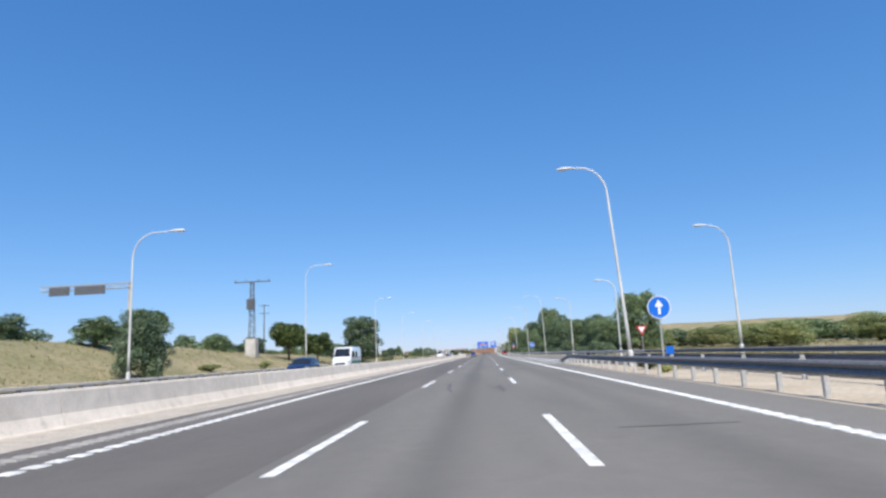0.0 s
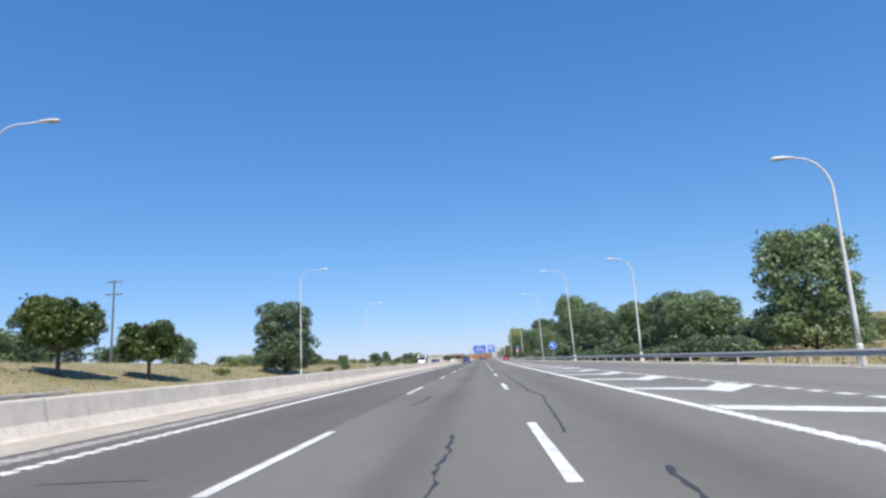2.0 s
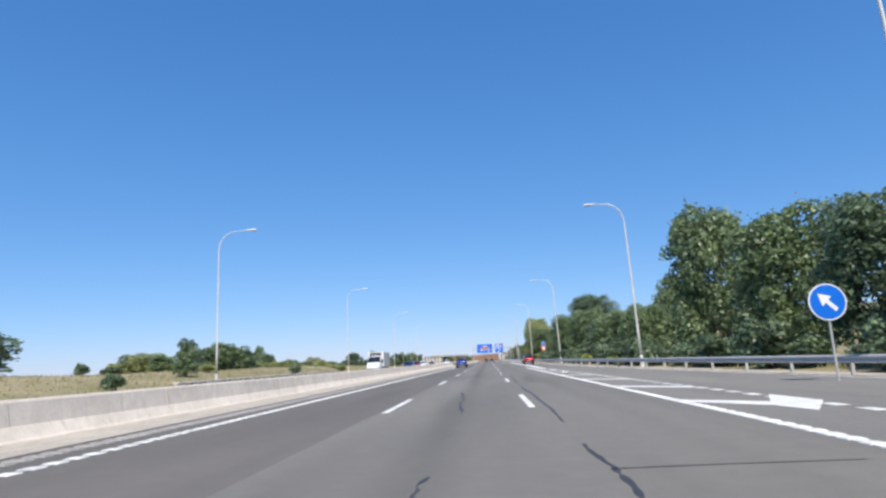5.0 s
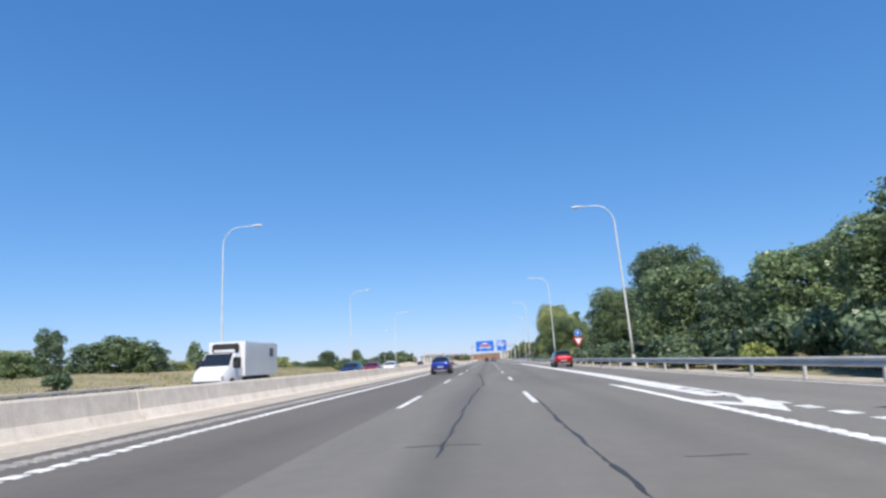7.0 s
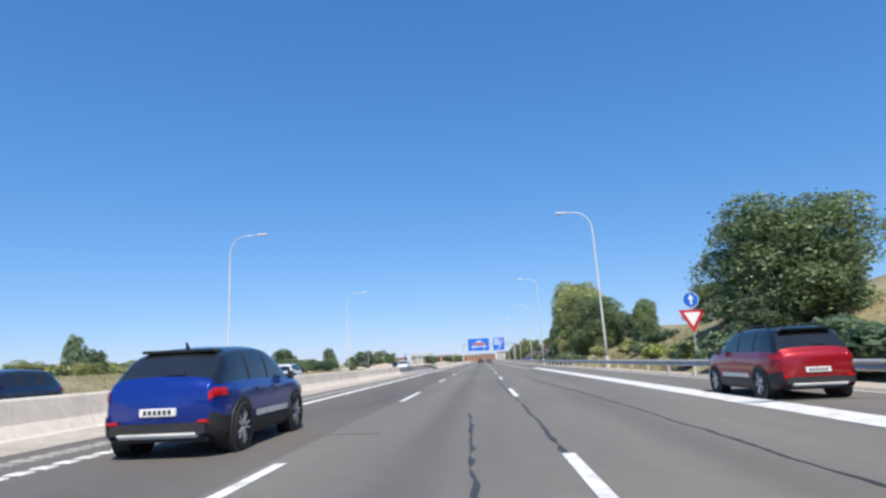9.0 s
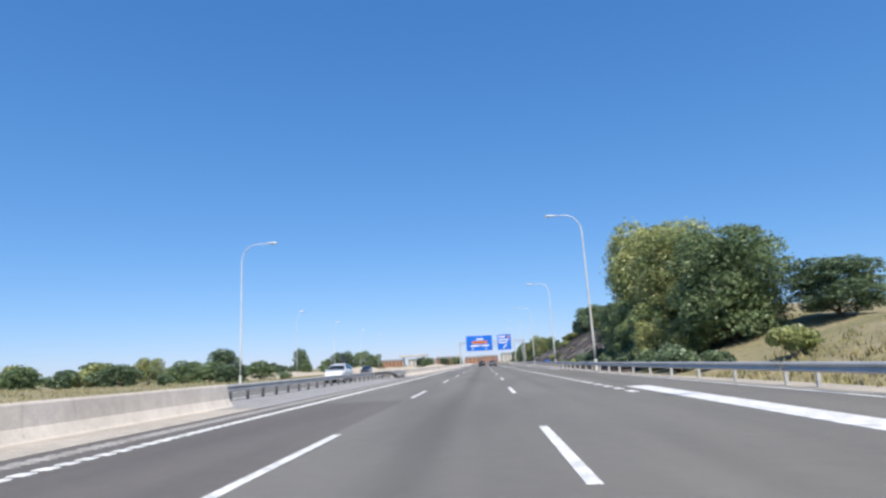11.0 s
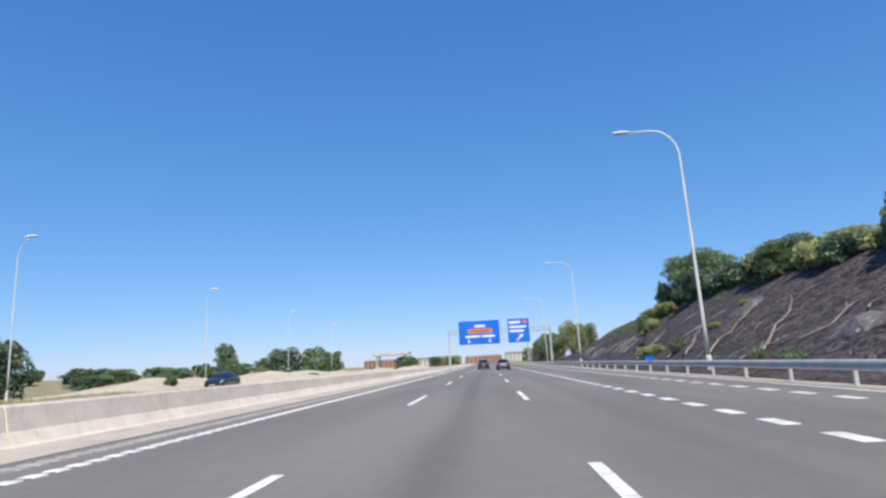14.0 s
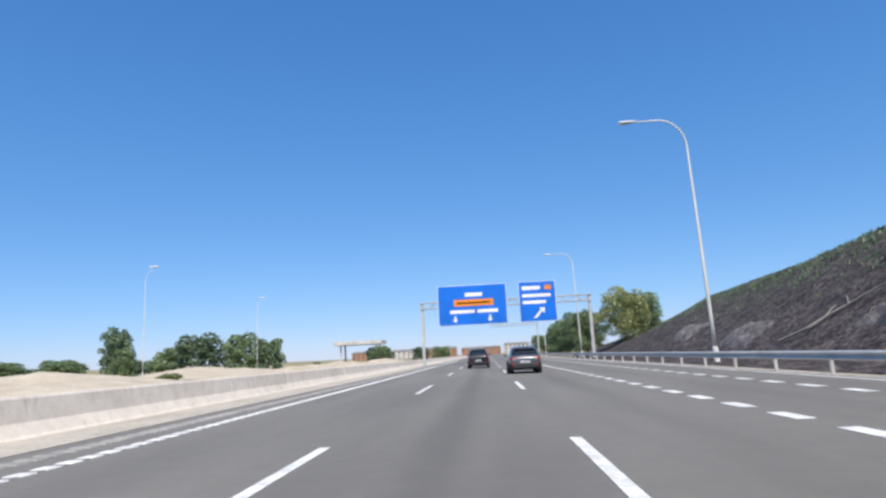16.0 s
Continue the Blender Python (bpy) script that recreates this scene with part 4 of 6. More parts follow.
# behind the slip road and the right-hand guardrail
for x, y, top, w, k, i in ((24.7, 96, 9.3, 3.7, "elm", 0), (23.5, 104.5, 2.8, 2.2, "dark", 1), (23.0, 110.5, 5.7, 3.1, "elm", 1), (23.2, 117, 6.6, 3.3, "elm", 2), (22.8, 123, 7.4, 3.5, "dark", 2), (21.2, 129.5, 6.8, 3.3, "elm", 2), (21.8, 135.5, 7.2, 3.3, "elm", 0), (20.6, 144, 6.1, 3.0, "dark", 0), (20.8, 151, 7.4, 3.4, "elm", 1), (20.8, 158, 8.5, 3.6, "dark", 1), (20.8, 168, 9.8, 4.0, "elm", 2),
                         (19.5, 178.5, 12.8, 3.6, "elm", 0), (28.6, 214.5, 11.0, 4.8, "elm", 1), (33.0, 226, 8.0, 4.0, "yellow", 2), (17.6, 193, 6.0, 3.0, "elm", 1), (17.4, 201.5, 6.1, 3.0, "elm", 2), (18.2, 210.5, 6.5, 3.4, "elm", 0), (17.6, 219, 5.8, 3.0, "dark", 0), (17.6, 228.5, 8.1, 3.8, "elm", 1), (18.8, 236, 8.6, 3.8, "elm", 2), (20.8, 243.0, 12.2, 4.9, "giant", 2),
                         (18.9, 260.5, 9.7, 5.1, "giant", 1), (16.2, 258.5, 4.0, 2.2, "dark", 2), (18.6, 270, 6.0, 2.6, "elm", 0), (17.5, 288, 6.4, 1.5, "elm", 1), (22.5, 310, 6.5, 3.0, "dark", 0)):
    plant(k, i, x, y, max(2.0, top - ground_z(x, y)), w, label="large dense dark green tree behind the guardrail" if k == "giant" else "")
for k in range(46):
    y = 98 + 3.55 * k + rng.uniform(-1, 1)
    x = rail_x(y) + rng.uniform(2.2, 4.2)
    plant("bush", rng.randrange(2), x, y, rng.uniform(1.3, 2.8), rng.uniform(1.4, 2.2), label="leafy green undergrowth behind the guardrail")
for x, y, top, w, k, i in ((17.4, 331.5, 13.5, 4.9, "giant", 0), (17.2, 322, 11.2, 4.5, "giant", 0), (17.8, 314, 9.4, 4.2, "giant", 1)):
    plant(k, i, x, y, top - ground_z(x, y), w, label="very large tree with olive-yellow foliage on the slope")
for x, y, top, w, k, i in ((14.6, 327.5, 6.0, 2.6, "elm", 0), (15.2, 335.5, 6.5, 2.6, "yellow", 1), (14.4, 321.5, 4.6, 2.2, "elm", 2), (16.0, 341.0, 6.8, 2.6, "elm", 1), (18.5, 318, 7.5, 3.0, "dark", 0), (15.5, 315, 3.6, 2.0, "yellow", 1), (13.9, 331.5, 4.2, 1.9, "elm", 2), (13.6, 318.5, 3.6, 1.7, "yellow", 0), (13.5, 324.5, 3.8, 1.8, "elm", 1)):
    plant(k, i, x, y, top - ground_z(x, y), w, label="shrubby green growth behind the guardrail")
for x, y, h, w, k, i in ((28, 60, 3.6, 3.6, "yellow", 2), (32, 68, 3.8, 4.0, "yellow", 0), (36, 74, 3.6, 4.0, "elm", 2), (40, 62, 4.2, 4.4, "yellow", 1), (44, 70, 4.0, 4.4, "dark", 0), (31, 84, 4.2, 3.6, "yellow", 1), (37, 92, 4.4, 4.4, "yellow", 2), (46, 88, 4.8, 4.8, "elm", 1), (52, 80, 5.0, 4.8, "dark", 1), (48, 58, 4.8, 4.2, "dark", 2), (56, 62, 5.4, 4.6, "elm", 0), (60, 72, 5.6, 5.0, "dark", 0), (54, 46, 5.0, 4.2, "elm", 2), (62, 50, 6.0, 4.6, "dark", 1), (30, 108, 4.4, 3.8, "yellow", 0), (36, 114, 4.6, 4.2, "elm", 0), (42, 104, 4.2, 4.2, "yellow", 1), (50, 110, 4.2, 4.6, "elm", 2), (58, 104, 4.4, 4.8, "dark", 1), (66, 96, 4.8, 5.0, "yellow", 2), (72, 84, 5.0, 5.0, "elm", 1), (30, 124, 5.4, 3.8, "dark", 0), (38, 128, 5.4, 4.4, "elm", 1), (46, 126, 5.0, 4.6, "yellow", 0)):
    plant("yellow" if k == "yellow" else "far", i, x, y, h * 0.66, w, label="yellow-green tree beyond the slip road")
plant("sapling", 0, 30.2, 381.4, 15.6 - ground_z(30.2, 381.4), 1.8)
plant("sapling", 0, 16.8, 408.0, 3.4, 0.8, label="yellow-green young tree on the netted slope")
for x, y, top, w, k, i in ((27.4, 420, 13.2, 4.9, "giant", 1), (25.2, 393, 9.6, 3.0, "elm", 2), (26.5, 404, 9.4, 3.2, "dark", 0), (25.0, 384, 8.6, 2.6, "yellow", 1), (26.6, 368, 10.6, 2.8, "elm", 1), (25.4, 358, 9.6, 3.0, "elm", 0), (26.4, 349, 10.0, 3.2, "yellow", 2),
                         (18.0, 471, 8.4, 3.4, "yellow", 1), (21.5, 477, 8.0, 3.2, "elm", 2), (16.0, 488, 6.8, 3.0, "elm", 0), (16.6, 500, 7.2, 3.2, "dark", 1), (16.5, 514, 6.8, 3.2, "elm", 1), (16.8, 528, 6.6, 3.2, "elm", 2), (18, 544, 5.6, 3.6, "dark", 2), (17, 570, 5.6, 3.8, "elm", 0)):
    plant(k, i, x, y, top - ground_z(x, y), w, label="green tree at the top of the netted slope")
for k in range(46):
    y = 346 + 1.75 * k
    plant("ybush" if k % 5 in (0, 2, 3) and y < 398 else "bush", 1, rail_x(y) + 12.4 + rng.uniform(-1.0, 1.6), y, rng.uniform(1.2, 3.6), rng.uniform(1.1, 2.1), label="yellow-green scrub along the top of the cutting", z=ground_z(rail_x(y) + 12.4, y) - 0.5)
for k in range(8):
    y = rng.uniform(346, 402)
    plant("ybush" if k % 3 else "bush", 1, rail_x(y) + rng.uniform(2.0, 9.5), y, rng.uniform(0.5, 1.2), rng.uniform(0.4, 0.9), label="weedy yellow-green bush on the netted slope")
for k in range(13):
    plant("bush", k % 2, -84 - 9.5 * k, 556 + rng.uniform(-14, 14), rng.uniform(3.6, 6.0), rng.uniform(5.0, 8.0), label="far dark green clump of trees on the horizon")
for x, y, h, w, i in ((20.9, 420.7, 1.3, 1.5, 1), (20.8, 417.3, 1.5, 1.6, 1), (21.4, 414.7, 1.6, 1.6, 1), (19.0, 412.9, 1.2, 1.3, 1), (19.8, 416.0, 1.0, 1.2, 1), (22.0, 423.5, 1.2, 1.5, 1)):
    plant("ybush", i, x, y, h, w, label="olive-yellow scrub on the netted slope")
plant("ybush", 0, 13.0, 350.5, 1.1, 1.2, label="bright yellow-green broom bush behind the guardrail")
plant("ybush", 0, 13.2, 354.0, 0.9, 1.1, label="bright yellow-green broom bush behind the guardrail")
for x, y in ((14.6, 280), (13.6, 272), (15.0, 286), (17.5, 282), (13.0, 262), (14.8, 300), (13.4, 306), (12.9, 246), (13.0, 232), (13.4, 206), (14.0, 190), (12.9, 216), (17, 283), (16.5, 292)):
    plant(rng.choice(["bush", "ybush"]), rng.randrange(2), x, y, rng.uniform(0.9, 1.8), rng.uniform(0.9, 1.5), label="weedy green bush behind the guardrail")
for k in range(19):
    y = 309 + 2.1 * k
    plant("bush", k % 2, rail_x(y) + 1.9 + 0.5 * (k % 3), y, rng.uniform(0.9, 1.7), rng.uniform(1.0, 1.5), label="leafy green undergrowth behind the guardrail")
for x, y in ((8.4, 26.5), (8.9, 31), (9.3, 29)):
    plant("ybush", 1, x, y, rng.uniform(0.3, 0.5), rng.uniform(0.35, 0.6), label="small dry weed at the foot of the guardrail")


# ---- netted slope ----
def build_net():
    xs = [-0.15 + 0.55 * i for i in range(26)]
    # before y = 343 the dark sheet stands in for shade under the large trees
    ys = axis([(318, 486, 0.9)])
    verts, faces = [], []
    for y in ys:
        for d in xs:
            x = rail_x(y) + d
            z = ground_z(x, y) + 0.05 + 0.16 * noise.noise(Vector((x * 0.6, y * 0.6, 9.0))) + 0.06 * noise.noise(Vector((x * 2.1, y * 2.1, 4.0))) + 0.12
            edge = min(d + 0.15, 13.6 - d, y - 318, 486 - y)
            verts.append((x, y, z - 0.4 * (1 - ease(0, 0.8, edge))))
    w = len(xs)
    for j in range(len(ys) - 1):
        for i in range(w - 1):
            faces.append((j * w + i, j * w + i + 1, (j + 1) * w + i + 1, (j + 1) * w + i))
    return tagged(raw("slope_net", verts, faces, MESH_NET, smooth=True), "dark charcoal erosion net over a steep cutting, its near end standing in for tree shade", "slope", kind="structure")


build_net()


def dead_branch(y, d0, d1, dy, seed, r0=0.09):
    r = random.Random(seed)
    e_y, pts = y, []
    n = 7
    for i in range(n):
        k = i / (n - 1)
        yy = y + dy * k + r.uniform(-0.5, 0.5)
        x = rail_x(yy) + d0 + (d1 - d0) * k
        pts.append((x, yy, ground_z(x, yy) + 0.24 + r.uniform(0, 0.15)))
    bm = bmesh.new()
    tube(bm, pts, [r0 * (1 - 0.7 * i / (n - 1)) for i in range(n)], 6)
    for i in (2, 3, 4):
        p = Vector(pts[i])
        q = p + Vector((r.uniform(0.3, 1.0), r.uniform(-1.6, 1.6), 0.5))
        q.z = ground_z(q.x, q.y) + 0.3
        tube(bm, [p, (p + q) / 2 + Vector((0, 0, 0.08)), q], [r0 * 0.5, r0 * 0.35, r0 * 0.12], 5)
    ob = part("dead_branch", bm, DEAD)
    return tagged(ob, "pale dead branch lying on the netted slope", "branch", group="dead branches")


for k, (y, d0, d1, dy) in enumerate(((350, 3.0, 8.5, 6), (356, 2.6, 7.0, -4), (360, 3.5, 9.5, 5), (364, 2.4, 6.0, 4), (369, 4.0, 9.0, -3), (376, 3.2, 8.0, 6), (383, 2.6, 7.5, 4), (388, 3.0, 6.0, 5), (395, 4.0, 8.8, -4), (402, 2.8, 7.0, 5), (412, 3.6, 8.0, 4), (424, 3.0, 7.5, -5))):
    dead_branch(y, d0, d1, dy, 200 + k, 0.075)
for k in range(9):
    y = rng.uniform(346, 420)
    d0 = rng.uniform(2.4, 7.5)
    dead_branch(y, d0, d0 + rng.uniform(1.0, 3.5), rng.uniform(-3, 3), 300 + k, rng.uniform(0.03, 0.055))


def rock_outcrop(y, d, ly, lx, seed):
    """A flat lumpy slab of bare rock that breaks through the net."""
    n = 16
    verts, faces = [], []
    for j in range(n + 1):
        for i in range(n + 1):
            u, v = i / n * 2 - 1, j / n * 2 - 1
            yy = y + ly * v
            x = rail_x(yy) + d + lx * u
            rim = 1 - max(abs(u), abs(v)) ** 2 - 0.5 * abs(noise.noise(Vector((u * 1.5, v * 1.5, seed))))
            h = 0.42 * rim + 0.3 * noise.noise(Vector((x * 0.9, yy * 0.9, seed))) + 0.12 * noise.noise(Vector((x * 3, yy * 3, seed)))
            verts.append((x, yy, ground_z(x, yy) + 0.12 + h))
    w = n + 1
    for j in range(n):
        for i in range(n):
            faces.append((j * w + i, j * w + i + 1, (j + 1) * w + i + 1, (j + 1) * w + i))
    return tagged(raw("rock_outcrop", verts, faces, ROCK), "bare pale grey rock showing through the slope net", "rock", group="slope rocks")


rock_outcrop(417.2, 4.9, 2.7, 1.25, 3.0)
rock_outcrop(430.5, 3.9, 2.6, 1.1, 8.0)
rock_outcrop(370, 4.6, 2.0, 0.7, 14.0)
rock_outcrop(364.5, 4.0, 1.6, 0.6, 17.0)
rock_outcrop(444, 5.0, 2.8, 1.2, 5.0)
rock_outcrop(389, 8.0, 1.6, 1.0, 11.0)

# loose twigs and dry stalks caught in the net
r = random.Random(77)
tw_v, tw_f = [], []
for k in range(300):
    y = 344 + 30 * abs(r.gauss(0, 1)) if k % 3 else r.uniform(344, 470)
    if y > 480:
        continue
    x = rail_x(y) + r.uniform(1.6, 11.5)
    a = r.uniform(0, 6.28)
    ln, th = r.uniform(0.1, 0.5), r.uniform(0.004, 0.010)
    pts = []
    for i in range(3):
        s = (i - 1) * ln
        px_, py_ = x + math.cos(a + 0.4 * i) * s, y + math.sin(a + 0.4 * i) * s
        pts.append(Vector((px_, py_, ground_z(px_, py_) + 0.24 + r.uniform(0, 0.16))))
    b = len(tw_v)
    for p in pts:
        tw_v += [(p.x - th, p.y, p.z), (p.x + th, p.y - th, p.z), (p.x, p.y + th, p.z + 1.6 * th)]
    for i in range(2):
        for c in range(3):
            tw_f.append((b + 3 * i + c, b + 3 * i + (c + 1) % 3, b + 3 * i + 3 + (c + 1) % 3, b + 3 * i + 3 + c))
tagged(raw("dry_twigs", tw_v, tw_f, DEAD), "scattered pale dry twigs on the netted slope", "twigs", kind="stuff")


# ---- dry grass ----
def tufts(name, spots, mat, seed, size, label):
    r = random.Random(seed)
    verts, faces = [], []
    for x, y in spots:
        z = ground_z(x, y) - 0.03
        for b in range(3):
            a = r.uniform(0, 6.28)
            h = size * r.uniform(0.5, 1.3)
            w = size * 0.22
            ox, oy = r.uniform(-0.25, 0.25), r.uniform(-0.25, 0.25)
            lx, ly = r.uniform(-0.4, 0.4) * h, r.uniform(-0.4, 0.4) * h
            i = len(verts)
            verts += [(x + ox - w * math.cos(a), y + oy - w * math.sin(a), z), (x + ox + w * math.cos(a), y + oy + w * math.sin(a), z), (x + ox + lx, y + oy + ly, z + h)]
            faces.append((i, i + 1, i + 2))
    return tagged(raw(name, verts, faces, mat), label, "grass", kind="stuff")


g = random.Random(5)
spots = [(-21.4 - abs(g.gauss(0, 1)) * 14, g.uniform(10, 520)) for _ in range(17000)]
spots = [(x + far_shift(y), y) for x, y in spots]
tufts("dry_grass", spots, STRAW, 6, 0.21, "dry yellow grass on the field beside the road")
spots = []
for _ in range(9000):
    y = g.uniform(0, 303)
    spots.append((rail_x(y) + (0.9 if y < 90 or y > 262 else 3.2) + abs(g.gauss(0, 1)) * (4 if y > 150 else 9), y))
tufts("dry_grass", spots, STRAW, 8, 0.26, "dry straw grass on the verge behind the guardrail")

spots = []
for _ in range(5000):
    y = g.uniform(395, 500)
    spots.append((rail_x(y) + 10.6 + abs(g.gauss(0, 1)) * 2.0, y))
for _ in range(9000):
    y = g.uniform(412, 500)
    spots.append((rail_x(y) + max(5.5, 12.6 - abs(g.gauss(0, 1)) * 2.6), y))
tufts("scrub", spots, LEAF_DARK, 9, 0.24, "grey-green scrub fringe along the top of the cutting")


# ---- signs ----
def disc(bm, cx, cz, r, y, depth, seg=28):
    ring = [[bm.verts.new((cx + r * math.cos(k * 2 * math.pi / seg), yy, cz + r * math.sin(k * 2 * math.pi / seg))) for k in range(seg)] for yy in (y, y + depth)]
    bm.faces.new(ring[0])
    bm.faces.new(ring[1][::-1])
    for k in range(seg):
        bm.faces.new((ring[0][k], ring[1][k], ring[1][(k + 1) % seg], ring[0][(k + 1) % seg]))


def plate(bm, pts, y, depth):
    a = [bm.verts.new((x, y, z)) for x, z in pts]
    b = [bm.verts.new((x, y + depth, z)) for x, z in pts]
    bm.faces.new(a)
    bm.faces.new(b[::-1])
    n = len(pts)
    for i in range(n):
        bm.faces.new((a[i], b[i], b[(i + 1) % n], a[(i + 1) % n]))


def sign_post(e, height, x=0.0):
    bm = bmesh.new()
    tube(bm, [(x, 0.05, -0.1), (x, 0.05, height)], 0.04, 8)
    part("post", bm, STEEL, e)


def round_face(e, cz, r, spin=0):
    bm = bmesh.new()
    disc(bm, 0, cz, r, -0.02, 0.03)
    part("plate", bm, SIGN_WHITE, e, "white rim")
    bm = bmesh.new()
    disc(bm, 0, cz, r * 0.93, -0.026, 0.006)
    face = part("face", bm, SIGN_BLUE, e, "blue face")
    s = r
    bm = bmesh.new()
    pts = [(-0.11 * s, -0.62 * s), (0.11 * s, -0.62 * s), (0.11 * s, 0.05 * s), (0.38 * s, 0.05 * s), (0, 0.66 * s), (-0.38 * s, 0.05 * s), (-0.11 * s, 0.05 * s)]
    c, sn = math.cos(radians(spin)), math.sin(radians(spin))
    plate(bm, [(c * x - sn * z, cz + sn * x + c * z) for x, z in pts], -0.031, 0.005)
    part("arrow", bm, SIGN_WHITE, e, "white arrow")


def yield_face(e, cz, s):
    tri = lambda k: [(-s * k, cz + 0.5 * s * k), (s * k, cz + 0.5 * s * k), (0, cz - 1.2 * s * k)]
    bm = bmesh.new()
    plate(bm, tri(1.0), -0.02, 0.03)
    part("plate", bm, SIGN_RED, e, "red border")
    bm = bmesh.new()
    plate(bm, tri(0.62), -0.026, 0.006)
    part("face", bm, SIGN_WHITE, e, "white centre")


e = tagged(empty("mandatory_sign", pose(9.1, 28.9, -0.05)), "round blue sign with a white ahead arrow on a steel post", "road sign")
sign_post(e, 3.5)
round_face(e, 3.0, 0.55)
e = tagged(empty("yield_sign", pose(19.9, 75.8, 0.0)), "red and white triangular yield sign on a steel post", "road sign")
sign_post(e, 3.6)
yield_face(e, 3.2, 0.7)
e = tagged(empty("mandatory_sign", pose(11.9, 147.0, 0.0)), "round blue sign with a white slanted arrow", "road sign")
sign_post(e, 2.9)
round_face(e, 2.5, 0.6, 45)
e = tagged(empty("yield_sign", pose(12.75, 259.5, 0.0)), "round blue arrow sign above a triangular yield sign on one post", "road sign")
sign_post(e, 4.4)
round_face(e, 4.0, 0.45)
yield_face(e, 3.05, 0.75)
e = tagged(empty("warning_sign", pose(-36.2, 360.8, ground_z(-36.2, 360.8), rz=180)), "grey back of a triangular sign on a post", "road sign")
sign_post(e, 1.9 - ground_z(-36.2, 360.8))
bm = bmesh.new()
plate(bm, [(-0.7, 1.5 - ground_z(-36.2, 360.8)), (0.7, 1.5 - ground_z(-36.2, 360.8)), (0, 2.7 - ground_z(-36.2, 360.8))], -0.02, 0.03)
part("plate", bm, STEEL, e, "grey metal back")
e = tagged(empty("small_blue_sign", pose(9.55, 29.4, 0.0)), "small square blue sign low on a post", "road sign")
sign_post(e, 1.08)
bm = bmesh.new()
box(bm, -0.18, 0.18, -0.02, 0.01, 0.72, 1.08, 0.01)
part("plate", bm, SIGN_BLUE, e)
e = tagged(empty("small_blue_sign", pose(12.75, 391.0, ground_z(12.75, 391))), "small square blue sign behind the guardrail", "road sign")
sign_post(e, 1.08)
bm = bmesh.new()
box(bm, -0.3, 0.3, -0.02, 0.01, 0.52, 1.08, 0.01)
part("plate", bm, SIGN_BLUE, e)


# overhead gantry
def gantry_panel(e, x0, x1, z0, z1, marks, name="sign_panel"):
    bm = bmesh.new()
    box(bm, x0, x1, -0.06, 0.0, z0, z1, 0.02)
    back = part(name, bm, SIGN_WHITE, e, "white-edged blue motorway sign panel")
    bm = bmesh.new()
    box(bm, x0 + 0.05, x1 - 0.05, -0.075, -0.062, z0 + 0.05, z1 - 0.05, 0.01)
    part("face", bm, SIGN_BLUE, back)
    for mat, pts in marks:
        bm = bmesh.new()
        plate(bm, pts, -0.085, 0.008)
        part("marking", bm, mat, back)


def rect(x0, x1, z0, z1):
    return [(x0, z0), (x1, z0), (x1, z1), (x0, z1)]


def down_arrow(x, z, s):
    return [(x - 0.12 * s, z + 0.5 * s), (x + 0.12 * s, z + 0.5 * s), (x + 0.12 * s, z - 0.05 * s), (x + 0.4 * s, z - 0.05 * s), (x, z - 0.5 * s), (x - 0.4 * s, z - 0.05 * s), (x - 0.12 * s, z - 0.05 * s)]


def truss(e, x0, x1, z, name="beam"):
    bm = bmesh.new()
    for dz in (0.0, 0.7):
        for dy in (0.1, 0.7):
            tube(bm, [(x0, dy, z + dz), (x1, dy, z + dz)], 0.06, 6)
    n = int((x1 - x0) / 0.9)
    for i in range(n):
        a, b = x0 + (x1 - x0) * i / n, x0 + (x1 - x0) * (i + 1) / n
        for dy in (0.1, 0.7):
            tube(bm, [(a, dy, z + (0 if i % 2 else 0.7)), (b, dy, z + (0.7 if i % 2 else 0))], 0.03, 4)
    part(name, bm, STEEL, e)


def gantry_leg(e, x, top):
    bm = bmesh.new()
    box(bm, x - 0.17, x + 0.17, 0.2, 0.6, -0.2, top, 0.03)
    part("leg", bm, STEEL, e)


e = tagged(empty("sign_gantry", pose(0, 467.3, 0)), "steel overhead gantry with two blue motorway signs", "sign gantry")
truss(e, -6.95, 13.6, 6.9)
gantry_leg(e, -6.8, 7.6)
gantry_leg(e, 13.4, 7.6)
gantry_panel(e, -4.8, 3.5, 4.7, 9.5, [
    (SIGN_ORANGE, rect(-2.9, 1.9, 6.95, 7.75)), (SIGN_DARK, rect(-2.5, 1.5, 7.25, 7.42)), (SIGN_WHITE, rect(-1.5, 0.6, 8.1, 8.55)),
    (SIGN_WHITE, rect(-3.4, -0.4, 6.1, 6.5)), (SIGN_WHITE, rect(-0.1, 2.4, 6.1, 6.5)), (SIGN_WHITE, down_arrow(-2.8, 5.4, 0.8)), (SIGN_WHITE, down_arrow(1.4, 5.4, 0.8))])
gantry_panel(e, 5.0, 9.4, 4.7, 9.5, [
    (SIGN_WHITE, rect(5.4, 7.6, 8.5, 8.95)), (SIGN_WHITE, rect(5.4, 8.8, 7.6, 8.0)), (SIGN_WHITE, rect(5.4, 8.2, 6.8, 7.2)), (SIGN_ORANGE, rect(8.1, 8.9, 8.45, 9.0)),
    (SIGN_WHITE, [(6.6, 5.1), (6.95, 5.1), (7.7, 5.9), (7.9, 5.65), (8.0, 6.35), (7.3, 6.3), (7.5, 6.1)])])
e = tagged(empty("sign_gantry", pose(0, 560, 0)), "distant steel gantry over the carriageway", "sign gantry")
truss(e, 2.0, 15.0, 8.2)
gantry_leg(e, 14.8, 8.9)
